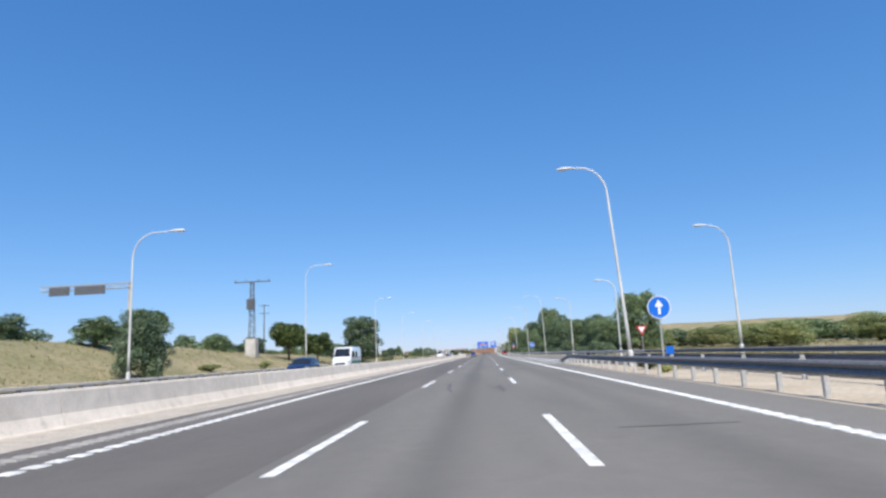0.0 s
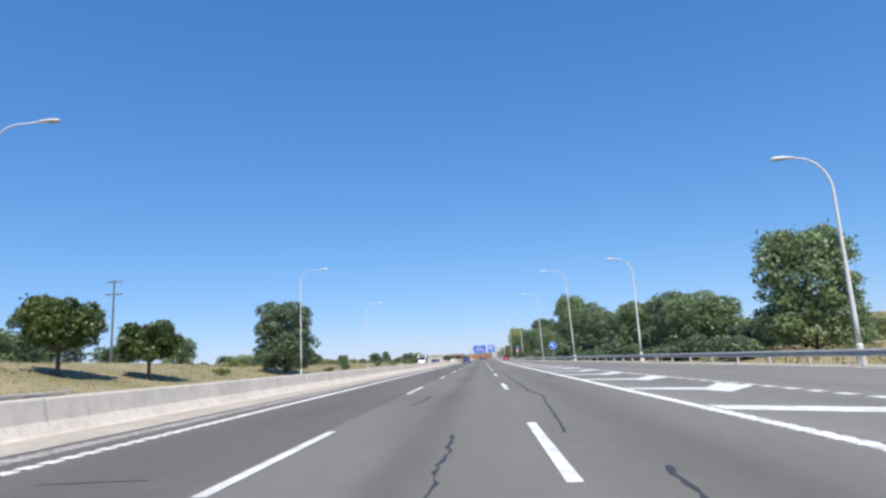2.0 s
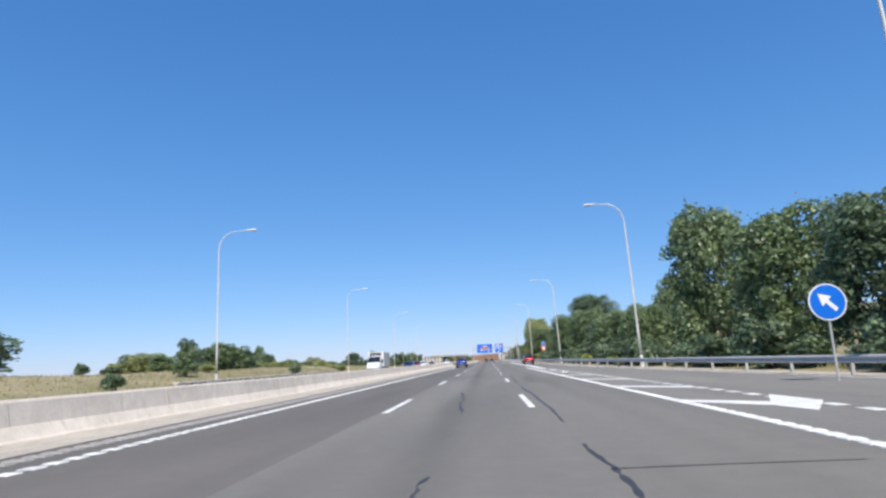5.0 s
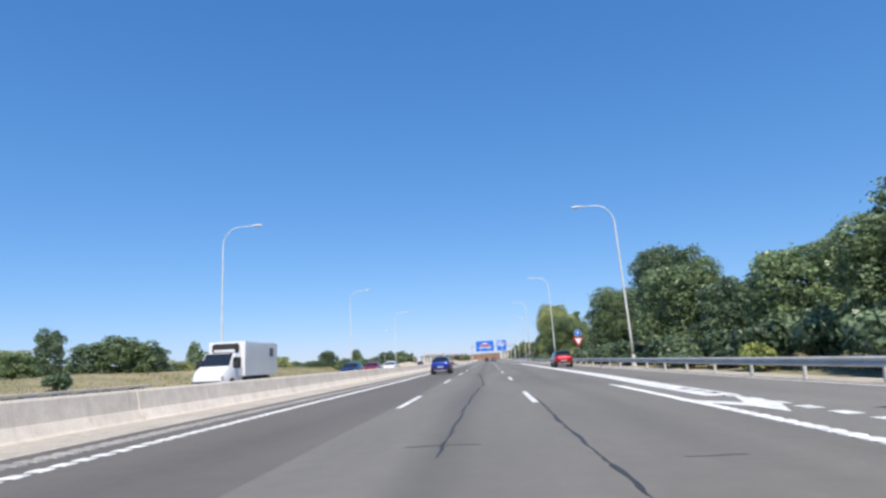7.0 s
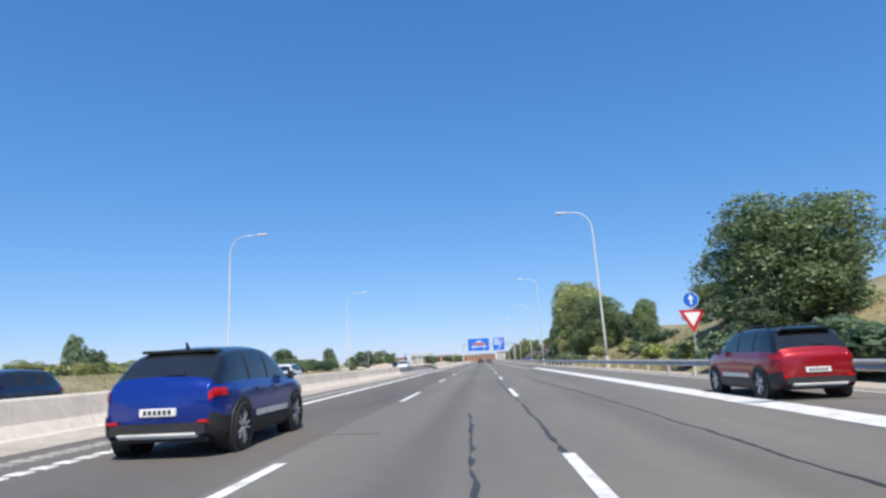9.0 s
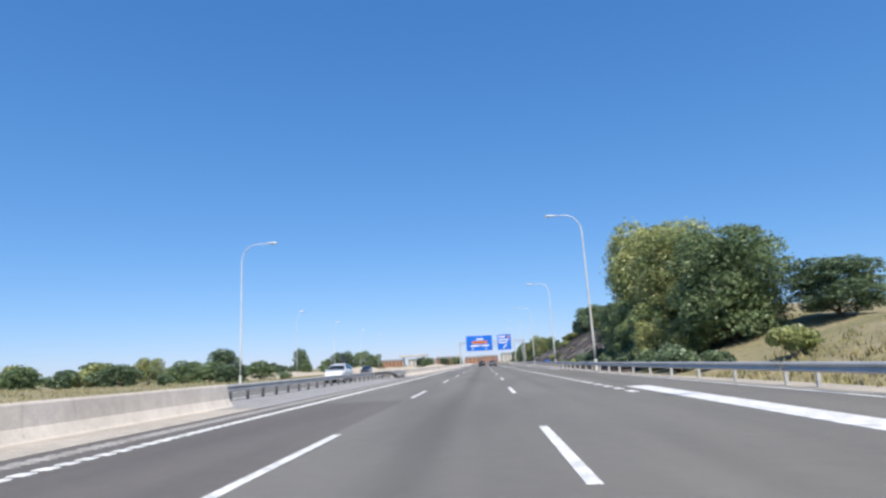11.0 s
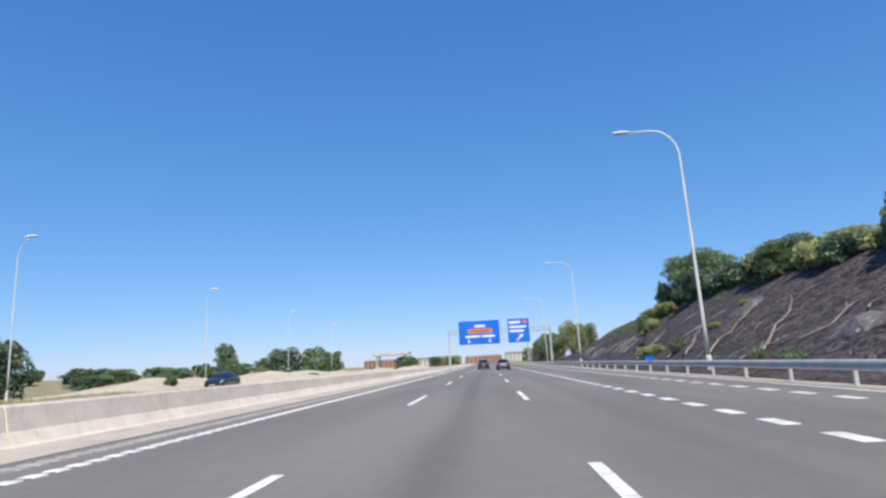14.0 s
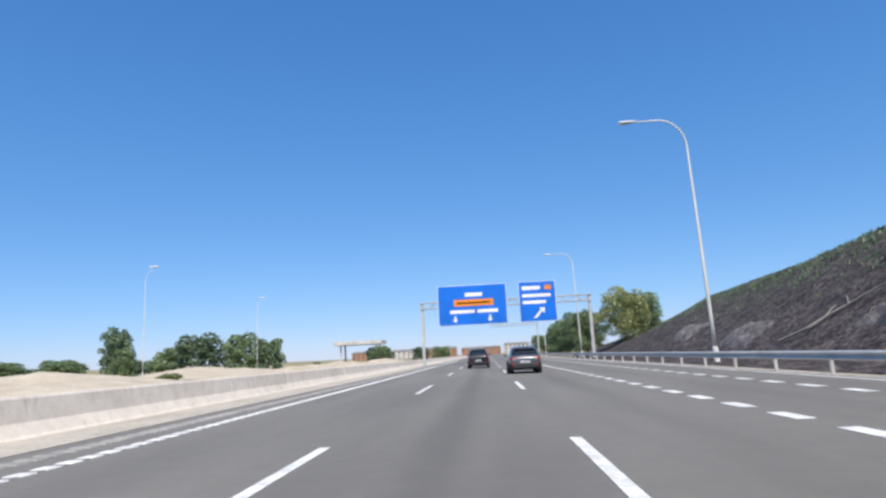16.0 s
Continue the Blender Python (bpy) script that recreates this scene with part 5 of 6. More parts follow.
# cantilever sign for the other carriageway, seen from behind
e = tagged(empty("cantilever_sign", pose(-52, 87, ground_z(-52, 87))), "cantilever steel sign gantry seen from behind with dark panels", "sign gantry")
truss(e, -14.0, 0.2, 10.0)
gantry_leg(e, 0.0, 10.8)
for x0, x1 in ((-12.4, -9.2), (-8.4, -3.6)):
    bm = bmesh.new()
    box(bm, x0, x1, -0.05, 0.05, 9.2, 10.5, 0.02)
    part("panel", bm, SIGN_BACK, e, "dark grey panel back")


# ---- power poles ----
def lattice_pole(x, y, height, label, white_base=True):
    z = ground_z(x, y)
    e = tagged(empty("power_pole", pose(x, y, z)), label, "power pole")
    if white_base:
        bm = bmesh.new()
        box(bm, -0.75, 0.75, -0.6, 0.6, -0.3, 2.5, 0.05)
        part("base", bm, RENDER_FAR, e, "white concrete plinth")
    bm = bmesh.new()
    for sx in (-1, 1):
        for sy in (-1, 1):
            tube(bm, [(0.42 * sx, 0.42 * sy, 0.0), (0.2 * sx, 0.2 * sy, height)], 0.045, 5)
    n = 14
    for i in range(n):
        z0, z1 = height * i / n, height * (i + 1) / n
        w0, w1 = 0.42 - 0.22 * i / n, 0.42 - 0.22 * (i + 1) / n
        s = 1 if i % 2 else -1
        for sy in (-1, 1):
            tube(bm, [(w0 * s, w0 * sy, z0), (-w1 * s, w1 * sy, z1)], 0.025, 4)
            tube(bm, [(w0 * sy, w0 * s, z0), (w1 * sy, -w1 * s, z1)], 0.025, 4)
    part("lattice", bm, STEEL_OLD, e)
    bm = bmesh.new()
    box(bm, -2.6, 2.6, -0.08, 0.08, height - 0.1, height + 0.05, 0.01)
    part("crossarm", bm, STEEL_OLD, e)
    for k in (-2.4, -0.9, 0.9, 2.4):
        bm = bmesh.new()
        tube(bm, [(k, 0, height), (k, 0, height + 0.12), (k, 0, height + 0.34)], [0.03, 0.07, 0.05], 6)
        part("insulator", bm, SIGN_BACK, e)
    bm = bmesh.new()
    box(bm, -0.55, 0.55, -0.75, -0.25, height * 0.62, height * 0.62 + 1.5, 0.05)
    part("transformer", bm, SIGN_BACK, e, "grey pole-mounted transformer")
    return e


lattice_pole(-31.9, 84.0, 10.6, "lattice steel power pole on a white plinth")


def wood_pole(x, y, height, label):
    e = tagged(empty("power_pole", pose(x, y, ground_z(x, y))), label, "power pole")
    bm = bmesh.new()
    tube(bm, [(0, 0, -0.2), (0, 0, height)], [0.16, 0.1], 8)
    part("pole", bm, STEEL_OLD, e)
    for z in (height - 0.3, height - 1.9):
        bm = bmesh.new()
        box(bm, -1.1, 1.1, -0.06, 0.06, z, z + 0.14, 0.01)
        part("crossarm", bm, STEEL_OLD, e)
    return e


wood_pole(-45, 125, 11.0, "dark power pole with two crossarms on the field")
wood_pole(46, 62, 10.5, "dark pole among trees beyond the slip road")


# ---- distance ----
def far_building(x, y, w, d, h, mat, label, roof=True, floors=3):
    e = tagged(empty("building", pose(x, y, ground_z(x, y) - 0.3)), label, "building", group="far buildings")
    bm = bmesh.new()
    box(bm, -w / 2, w / 2, 0, d, 0, h, 0.05)
    part("wall", bm, mat, e)
    bm = bmesh.new()
    if roof:
        plate(bm, [(-w / 2 - 0.4, h), (w / 2 + 0.4, h), (w / 2 - 1.5, h + 1.8), (-w / 2 + 1.5, h + 1.8)], -0.4, d + 0.8)
    else:
        box(bm, -w / 2 - 0.2, w / 2 + 0.2, -0.2, d + 0.2, h, h + 0.4, 0.05)
    part("roof", bm, ROOF_FAR, e)
    n = max(2, int(w / 4))
    for fl in range(floors):
        for i in range(n):
            bm = bmesh.new()
            cx = -w / 2 + w * (i + 0.5) / n
            z0 = h * (fl + 0.35) / floors
            box(bm, cx - 0.7, cx + 0.7, -0.05, 0.05, z0, z0 + h / floors * 0.45, 0.02)
            part("window", bm, CAR_GLASS, e)
    return e


for x, y, w, h, mat in ((-36, 900, 26, 7, BRICK_FAR), (-70, 960, 30, 7, RENDER_FAR), (-12, 1000, 22, 7, BRICK_FAR), (30, 980, 24, 8, RENDER_FAR), (-110, 980, 34, 7, BRICK_FAR), (62, 960, 26, 8, RENDER_FAR), (4, 1150, 30, 9, BRICK_FAR)):
    far_building(x, y, w, 12, h, mat, "distant low building with a tiled roof and rows of windows" if mat == BRICK_FAR else "distant pale rendered building")
e = tagged(empty("canopy", pose(-31, 545, ground_z(-31, 545))), "pale flat-roofed forecourt canopy on columns", "canopy")
bm = bmesh.new()
box(bm, -6, 6, 0, 8, 5.0, 5.9, 0.05)
part("roof", bm, RENDER_FAR, e)
for x, y in ((-4.5, 1.5), (4.5, 1.5), (-4.5, 6.5), (4.5, 6.5)):
    bm = bmesh.new()
    box(bm, x - 0.2, x + 0.2, y - 0.2, y + 0.2, -0.3, 5.0, 0.03)
    part("column", bm, RENDER_FAR, e)


def heap(x, y, w, h, seed):
    verts, faces = [], []
    n = 22
    for j in range(n + 1):
        for i in range(n + 1):
            u, v = i / n * 2 - 1, j / n * 2 - 1
            r = min(1.0, math.hypot(u, v))
            px, py = x + u * w, y + v * w * 1.6
            z = (ground_z(px, py) if px < -25 else 0.0) - 0.12 + h * (1 - r) ** 0.8 * (1 + 0.35 * noise.noise(Vector((u * 2.5, v * 2.5, seed))))
            verts.append((px, py, z - (0.5 if r >= 1 else 0)))
    for j in range(n):
        for i in range(n):
            a = j * (n + 1) + i
            faces.append((a, a + 1, a + n + 2, a + n + 1))
    return tagged(raw("sand_bank", verts, faces, SAND, smooth=True), "pale sandy earth heap on the field", "earth heap", group="earth heaps")


for k, (x, y, w, h) in enumerate(((-62, 470, 14, 2.0), (-50, 478, 12, 1.6), (-16, 470, 5, 1.3), (-14.5, 440, 4, 1.1), (-15, 405, 4, 1.0), (-17, 500, 6, 1.6), (-13.5, 382, 3, 0.9), (-78, 490, 16, 2.4), (-30, 500, 8, 1.0), (-33, 438, 10, 1.5), (-42, 480, 14, 1.5), (-29, 468, 7, 1.1), (-31, 522, 9, 1.2), (-40, 410, 9, 1.2))):
    heap(x, y, w, h, k * 3.7)


# ---- vehicles ----
def loft(bm, stations, close=True):
    """Rings of points joined into a skin; the end rings are filled."""
    rings = [[bm.verts.new(p) for p in ring] for ring in stations]
    for a, b in zip(rings, rings[1:]):
        for k in range(len(a) - 1):
            bm.faces.new((a[k], a[k + 1], b[k + 1], b[k]))
        bm.faces.new((a[-1], a[0], b[0], b[-1]))
    bm.faces.new(rings[0])
    bm.faces.new(rings[-1][::-1])


def wheel(name, parent, x, y, r, w, side):
    bm = bmesh.new()
    seg = 24
    prof = [(-w / 2, r * 0.73), (-w / 2, r * 0.93), (-w * 0.36, r), (w * 0.36, r), (w / 2, r * 0.93), (w / 2, r * 0.73)]
    rings = [[bm.verts.new((px, pr * math.cos(k * 2 * math.pi / seg), pr * math.sin(k * 2 * math.pi / seg))) for k in range(seg)] for px, pr in prof]
    for a, b in zip(rings, rings[1:]):
        for k in range(seg):
            bm.faces.new((a[k], a[(k + 1) % seg], b[(k + 1) % seg], b[k]))
    t = part("wheel", bm, TYRE, parent)
    t.matrix_basis = pose(x, y, r)
    bm = bmesh.new()
    fx = side * w * 0.36
    tube(bm, [(side * w * 0.1, 0, 0), (fx, 0, 0)], [r * 0.2, r * 0.18], 12)
    for k in range(10):
        a = (k // 2) * 2 * math.pi / 5 + (0.2 if k % 2 else -0.2)
        c, s = math.cos(a), math.sin(a)
        tube(bm, [(fx * 0.9, 0.12 * r * c, 0.12 * r * s), (fx * 0.95, 0.72 * r * c, 0.72 * r * s)], [0.09 * r, 0.07 * r], 6)
    ring = [(0.74, 0.5), (0.74, 0.98), (0.66, 0.98)]
    rr = [[bm.verts.new((fx * q, r * p * math.cos(k * 2 * math.pi / seg), r * p * math.sin(k * 2 * math.pi / seg))) for k in range(seg)] for p, q in ring]
    for a, b in zip(rr, rr[1:]):
        for k in range(seg):
            bm.faces.new((a[k], a[(k + 1) % seg], b[(k + 1) % seg], b[k]))
    part("rim", bm, RIM, t, smooth=False)
    bm = bmesh.new()
    tube(bm, [(-side * w * 0.2, 0, 0), (-side * w * 0.1, 0, 0)], r * 0.6, 16)
    part("brake", bm, BLACK_TRIM, t)
    return t


def spline(table, v):
    """Smooth value at v through rows (v, value)."""
    n = len(table)
    i = max(0, min(n - 2, next((k for k in range(n - 1) if v <= table[k + 1][0]), n - 2)))
    x0, y0 = table[i]
    x1, y1 = table[i + 1]
    h = x1 - x0
    k = min(max((v - x0) / h, 0.0), 1.0)
    def slope(j):
        if j <= 0 or j >= n - 1:
            a, b = (0, 1) if j <= 0 else (n - 2, n - 1)
            return (table[b][1] - table[a][1]) / (table[b][0] - table[a][0])
        p = (table[j][1] - table[j - 1][1]) / (table[j][0] - table[j - 1][0])
        q = (table[j + 1][1] - table[j][1]) / (table[j + 1][0] - table[j][0])
        return 0.0 if p * q <= 0 else 2 * p * q / (p + q)
    m0, m1 = slope(i) * h, slope(i + 1) * h
    k2, k3 = k * k, k * k * k
    return y0 * (2 * k3 - 3 * k2 + 1) + m0 * (k3 - 2 * k2 + k) + y1 * (3 * k2 - 2 * k3) + m1 * (k3 - k2)


TOP = {
    "suv": [(0.0, 0.60), (0.018, 0.655), (0.05, 0.78), (0.095, 0.945), (0.16, 0.985), (0.36, 1.0), (0.53, 0.985), (0.62, 0.92), (0.70, 0.76), (0.76, 0.655), (0.86, 0.615), (0.94, 0.55), (0.985, 0.47), (1.0, 0.42)],
    "coupe": [(0.0, 0.60), (0.015, 0.68), (0.045, 0.735), (0.085, 0.83), (0.125, 0.915), (0.19, 0.96), (0.30, 0.99), (0.42, 1.0), (0.53, 0.985), (0.62, 0.91), (0.70, 0.76), (0.76, 0.665), (0.86, 0.625), (0.94, 0.56), (0.985, 0.47), (1.0, 0.42)],
    "hatch": [(0.0, 0.56), (0.02, 0.63), (0.06, 0.76), (0.12, 0.93), (0.19, 0.98), (0.38, 1.0), (0.53, 0.975), (0.61, 0.90), (0.69, 0.74), (0.755, 0.635), (0.86, 0.585), (0.94, 0.52), (0.985, 0.44), (1.0, 0.38)],
    "sedan": [(0.0, 0.58), (0.02, 0.64), (0.10, 0.69), (0.16, 0.71), (0.24, 0.87), (0.31, 0.965), (0.42, 1.0), (0.53, 0.98), (0.61, 0.90), (0.69, 0.74), (0.755, 0.645), (0.86, 0.60), (0.94, 0.53), (0.985, 0.44), (1.0, 0.38)],
}
GLASS = {"coupe": (0.030, 0.15, 0.625, 0.745, 0.115, 0.70), "suv": (0.028, 0.088, 0.625, 0.745, 0.085, 0.70), "hatch": (0.03, 0.105, 0.615, 0.74, 0.10, 0.69), "sedan": (0.17, 0.285, 0.615, 0.74, 0.22, 0.69)}


def car(name, label, m, paint, L=4.3, W=1.8, H=1.58, kind="suv", roof=None, clear=0.2, silver_skid=False, rails=False, wheel_r=0.34):
    """A car that looks to +y, its rear bumper at y = 0, its middle at x = 0."""
    e = tagged(empty(name, m), label, "car", group="vehicles")
    hw = W / 2
    top = [(k, v * H) for k, v in TOP[kind]]
    belt = 0.615 * H
    plan = [(0.0, 0.80), (0.02, 0.88), (0.07, 0.955), (0.2, 0.995), (0.5, 1.0), (0.8, 0.99), (0.92, 0.94), (0.975, 0.84), (1.0, 0.70)]
    foot = [(0.0, clear + 0.16), (0.04, clear + 0.04), (0.1, clear), (0.9, clear), (0.97, clear + 0.03), (1.0, clear + 0.12)]
    NY, NV = 96, 30
    V_BELT, V_ROOF = 14, 23

    def ring(k):
        zt, zb, w = spline(top, k), spline(foot, k), hw * spline(plan, k)
        zs = min(belt + 0.02 * math.sin(k * 3), zt - 0.05)
        cab = max(0.0, min(1.0, (zt - zs - 0.06) / (H - belt - 0.1)))
        wr = w * (0.86 - 0.15 * cab)
        prof = [(0.0, w * 0.9, zb), (3, w * 0.985, zb + 0.1), (7, w, zb + (zs - zb) * 0.55), (11, w * 0.985, zs - 0.09), (V_BELT, w * 0.945, zs), (19, (w * 0.945 + wr) / 2 + 0.02 * cab, zs + (zt - zs) * 0.55),
                (V_ROOF, wr, zt - 0.035 - 0.02 * cab), (26, wr * 0.72, zt + 0.0), (NV, 0.0, zt + 0.02)]
        xs = [(q[0], q[1]) for q in prof]
        zz = [(q[0], q[2]) for q in prof]
        half = [(spline(xs, v), k * L, spline(zz, v)) for v in range(NV + 1)]
        return half

    rings = []
    for j in range(NY + 1):
        u = j / NY
        k = u + 0.018 * math.sin(2 * math.pi * u) * -1
        k = min(max(k, 0.0), 1.0)
        rings.append((k, ring(k)))
    r0, r1, w0, w1, s0, s1 = GLASS[kind]

    def zone(k, v):
        if V_BELT + 1 <= v < V_ROOF and s0 <= k <= s1:
            kk = (k - s0) / (s1 - s0)
            lean = 0.10 * (v - V_BELT) / (V_ROOF - V_BELT)
            if kk > 1.0 - lean * 1.8 or kk < lean:
                return "cabin" if roof else "body"
            if abs(kk - 0.27) < 0.022:
                return "rear_pillar"
            if abs(kk - 0.60) < 0.022:
                return "pillar"
            if kk < 0.27:
                return "quarter_window"
            if kk < 0.60:
                return "rear_door_window"
            return "side_window"
        if v >= V_ROOF:
            if r0 <= k <= r1:
                return "rear_window"
            if w0 <= k <= w1:
                return "windscreen"
            if r1 < k < w0:
                return "cabin"
        if v >= V_BELT + 1 and r0 <= k <= w1 and (roof or v >= V_ROOF):
            return "cabin"
        return "body"
    pieces = {}
    for j in range(NY):
        k = (rings[j][0] + rings[j + 1][0]) / 2
        for v in range(NV):
            zn = zone(k, v + 0.5)
            for side in (-1, 1):
                key = zn + ("+" if side > 0 and zn.endswith(("pillar", "side_window", "quarter_window", "door_window")) else "")
                vs, fs, seen_at = pieces.setdefault(key, ([], [], {}))
                face = []
                for jj, vv in ((j, v), (j, v + 1), (j + 1, v + 1), (j + 1, v)):
                    p = rings[jj][1][vv]
                    tag = (jj, vv, side if vv < NV else 0)
                    if tag not in seen_at:
                        seen_at[tag] = len(vs)
                        vs.append((side * p[0], p[1], p[2]))
                    face.append(seen_at[tag])
                fs.append(face if side > 0 else face[::-1])
    # end caps and floor close the shell
    vs, fs, seen_at = pieces["body"]
    for j in (0, NY):
        loop = [(j, v, 1) for v in range(NV)] + [(j, NV, 0)] + [(j, v, -1) for v in range(NV - 1, -1, -1)]
        cap = []
        for tag in loop:
            if tag not in seen_at:
                p = rings[tag[0]][1][tag[1]]
                seen_at[tag] = len(vs)
                vs.append(((tag[2] or 1) * p[0], p[1], p[2]))
            cap.append(seen_at[tag])
        fs.append(cap if j else cap[::-1])
    for j in range(NY):
        quad = []
        for tag in ((j, 0, -1), (j + 1, 0, -1), (j + 1, 0, 1), (j, 0, 1)):
            quad.append(seen_at[tag])
        fs.append(quad)
    look_of = {"body": paint, "cabin": roof or paint, "pillar": BLACK_TRIM, "rear_pillar": BLACK_TRIM}
    for key, (vs, fs, _) in pieces.items():
        nm = key.rstrip("+")
        raw(nm, vs, fs, look_of.get(nm, CAR_GLASS), e, smooth=True)

    def skin(k, v, side):
        """A point of the skin and the way out from it."""
        p = Vector(ring(k)[v])
        return Vector((side * p.x, p.y, p.z))

    def patch(nm, k0, k1, v0, v1, side, mat, lift=0.012, n=6):
        """A thin shell over a stretch of the skin."""
        b = bmesh.new()
        grid = []
        for i in range(n + 1):
            kk = k0 + (k1 - k0) * i / n
            rg = ring(kk)
            row = []
            for v in range(v0, v1 + 1):
                x, y, z = rg[v]
                s = 1 + lift / hw
                row.append(b.verts.new((side * x * s, (y - L / 2) * (1 + 2 * lift / L) + L / 2, z + lift * 0.4)))
            grid.append(row)
        for a, c in zip(grid, grid[1:]):
            for i in range(len(a) - 1):
                b.faces.new((a[i], a[i + 1], c[i + 1], c[i]))
        return part(nm, b, mat, e, smooth=True)

    for side in (-1, 1):
        patch("tail_lamp", 0.0, 0.075, 10, 13, side, TAIL_RED, 0.014, 5)
        patch("headlamp", 0.90, 0.985, 10, 14, side, HEADLAMP, 0.012, 5)
        patch("rear_cladding", 0.0, 0.105, 0, 6, side, BLACK_TRIM, 0.018, 8)
        if silver_skid:
            patch("door_trim", 0.30, 0.66, 5, 6, side, LAMP_SHELL, 0.022, 8)
        patch("sill", 0.05, 0.95, 0, 5 if kind in ("suv", "coupe") else 3, side, BLACK_TRIM, 0.012, 16)
        bm = bmesh.new()
        mx = side * (hw + 0.08)
        box(bm, mx - 0.1, mx + 0.1, L * 0.645, L * 0.645 + 0.13, belt + 0.02, belt + 0.16, 0.045)
        part("mirror", bm, BLACK_TRIM if roof else paint, e)
        bm = bmesh.new()
        for kk in (0.33, 0.50):
            x, y, z = ring(kk)[11]
            box(bm, *sorted((side * (x - 0.01), side * (x + 0.03))), y - 0.09, y + 0.09, z - 0.012, z + 0.012, 0.006)
        part("door_handle", bm, paint, e)
        for wy in (L * 0.185, L * 0.80):
            bm = bmesh.new()
            tube(bm, [(side * (hw - 0.26), wy, wheel_r), (side * (hw + 0.004), wy, wheel_r)], wheel_r * 1.2, 28)
            part("wheel_arch", bm, BLACK_TRIM, e)
            wheel("wheel", e, side * (hw - 0.085), wy, wheel_r, 0.22, side)
        if rails:
            bm = bmesh.new()
            rx = hw * 0.66
            zt = H - 0.02
            tube(bm, [(side * rx, L * 0.16, zt - 0.03), (side * rx, L * 0.2, zt + 0.06), (side * rx, L * 0.5, zt + 0.06), (side * rx, L * 0.54, zt - 0.04)], 0.02, 6)
            part("roof_rail", bm, BLACK_TRIM, e)
    # rear bumper, skid plate, grille, plates, spoiler, wiper
    bm = bmesh.new()
    box(bm, -hw * 0.88, hw * 0.88, -0.035, 0.32, clear + 0.03, clear + 0.40, 0.11)
    part("rear_bumper", bm, BLACK_TRIM, e)
    yl = L * 0.012
    for side in (-1, 1):
        bm = bmesh.new()
        box(bm, *sorted((side * hw * 0.46, side * hw * 0.80)), yl - 0.03, yl + 0.1, H * 0.555, H * 0.605, 0.02)
        part("tail_lamp", bm, TAIL_RED, e)
        bm = bmesh.new()
        box(bm, *sorted((side * hw * 0.62, side * hw * 0.82)), -0.045, 0.05, clear + 0.27, clear + 0.33, 0.02)
        part("reflector", bm, TAIL_RED, e, "red bumper reflector")
    bm = bmesh.new()
    disc(bm, 0, H * 0.575, 0.055, yl - 0.035, 0.03, 12)
    part("badge", bm, RIM, e, "plain silver badge")
    if silver_skid:
        bm = bmesh.new()
        box(bm, -hw * 0.66, hw * 0.66, -0.055, 0.1, clear + 0.09, clear + 0.20, 0.04)
        part("skid_plate", bm, LAMP_SHELL, e, "silver skid plate")
    bm = bmesh.new()
    box(bm, -hw * 0.5, hw * 0.5, L - 0.12, L + 0.015, clear + 0.2, clear + 0.42, 0.03)
    part("grille", bm, BLACK_TRIM, e)
    if kind != "sedan":
        y, z = L * r1, spline(top, r1)
        bm = bmesh.new()
        box(bm, -hw * 0.62, hw * 0.62, y - 0.16, y + 0.16, z - 0.005, z + 0.04, 0.015)
        part("spoiler", bm, roof or paint, e)
        bm = bmesh.new()
        box(bm, -0.015, 0.3, L * 0.035 - 0.03, L * 0.035 + 0.03, spline(top, 0.035) + 0.01, spline(top, 0.035) + 0.03, 0.006)
        part("wiper", bm, BLACK_TRIM, e)
    for yy, z in ((-0.035, clear + 0.44), (L + 0.005, clear + 0.16)):
        bm = bmesh.new()
        box(bm, -0.26, 0.26, yy, yy + 0.05, z - 0.055, z + 0.055, 0.006)
        p = part("number_plate", bm, SIGN_WHITE, e, "white number plate")
        bm = bmesh.new()
        y0 = yy - 0.005 if yy < 0 else yy + 0.05
        for i in range(6):
            box(bm, -0.2 + i * 0.07, -0.155 + i * 0.07, y0, y0 + 0.005, z - 0.03, z + 0.03)
        part("plate_bars", bm, BLACK_TRIM, p)
    bm = bmesh.new()
    tube(bm, [(0, L * 0.19, H - 0.03), (0, L * 0.175, H + 0.055)], [0.035, 0.014], 6)
    part("antenna", bm, BLACK_TRIM, e)
    return e


BLUE = car_paint("blue_paint", (0.006, 0.034, 0.27))
RED = car_paint("red_paint", (0.36, 0.008, 0.018))
BLACK = car_paint("black_paint", (0.012, 0.013, 0.016), 0.2)
NAVY = car_paint("navy_paint", (0.018, 0.03, 0.085))
WHITE = car_paint("white_paint", (0.78, 0.78, 0.78), 0.0)
GREY = car_paint("grey_paint", (0.10, 0.105, 0.115))
GREEN_BAND = material("green_band", (0.03, 0.24, 0.14), 0.4)

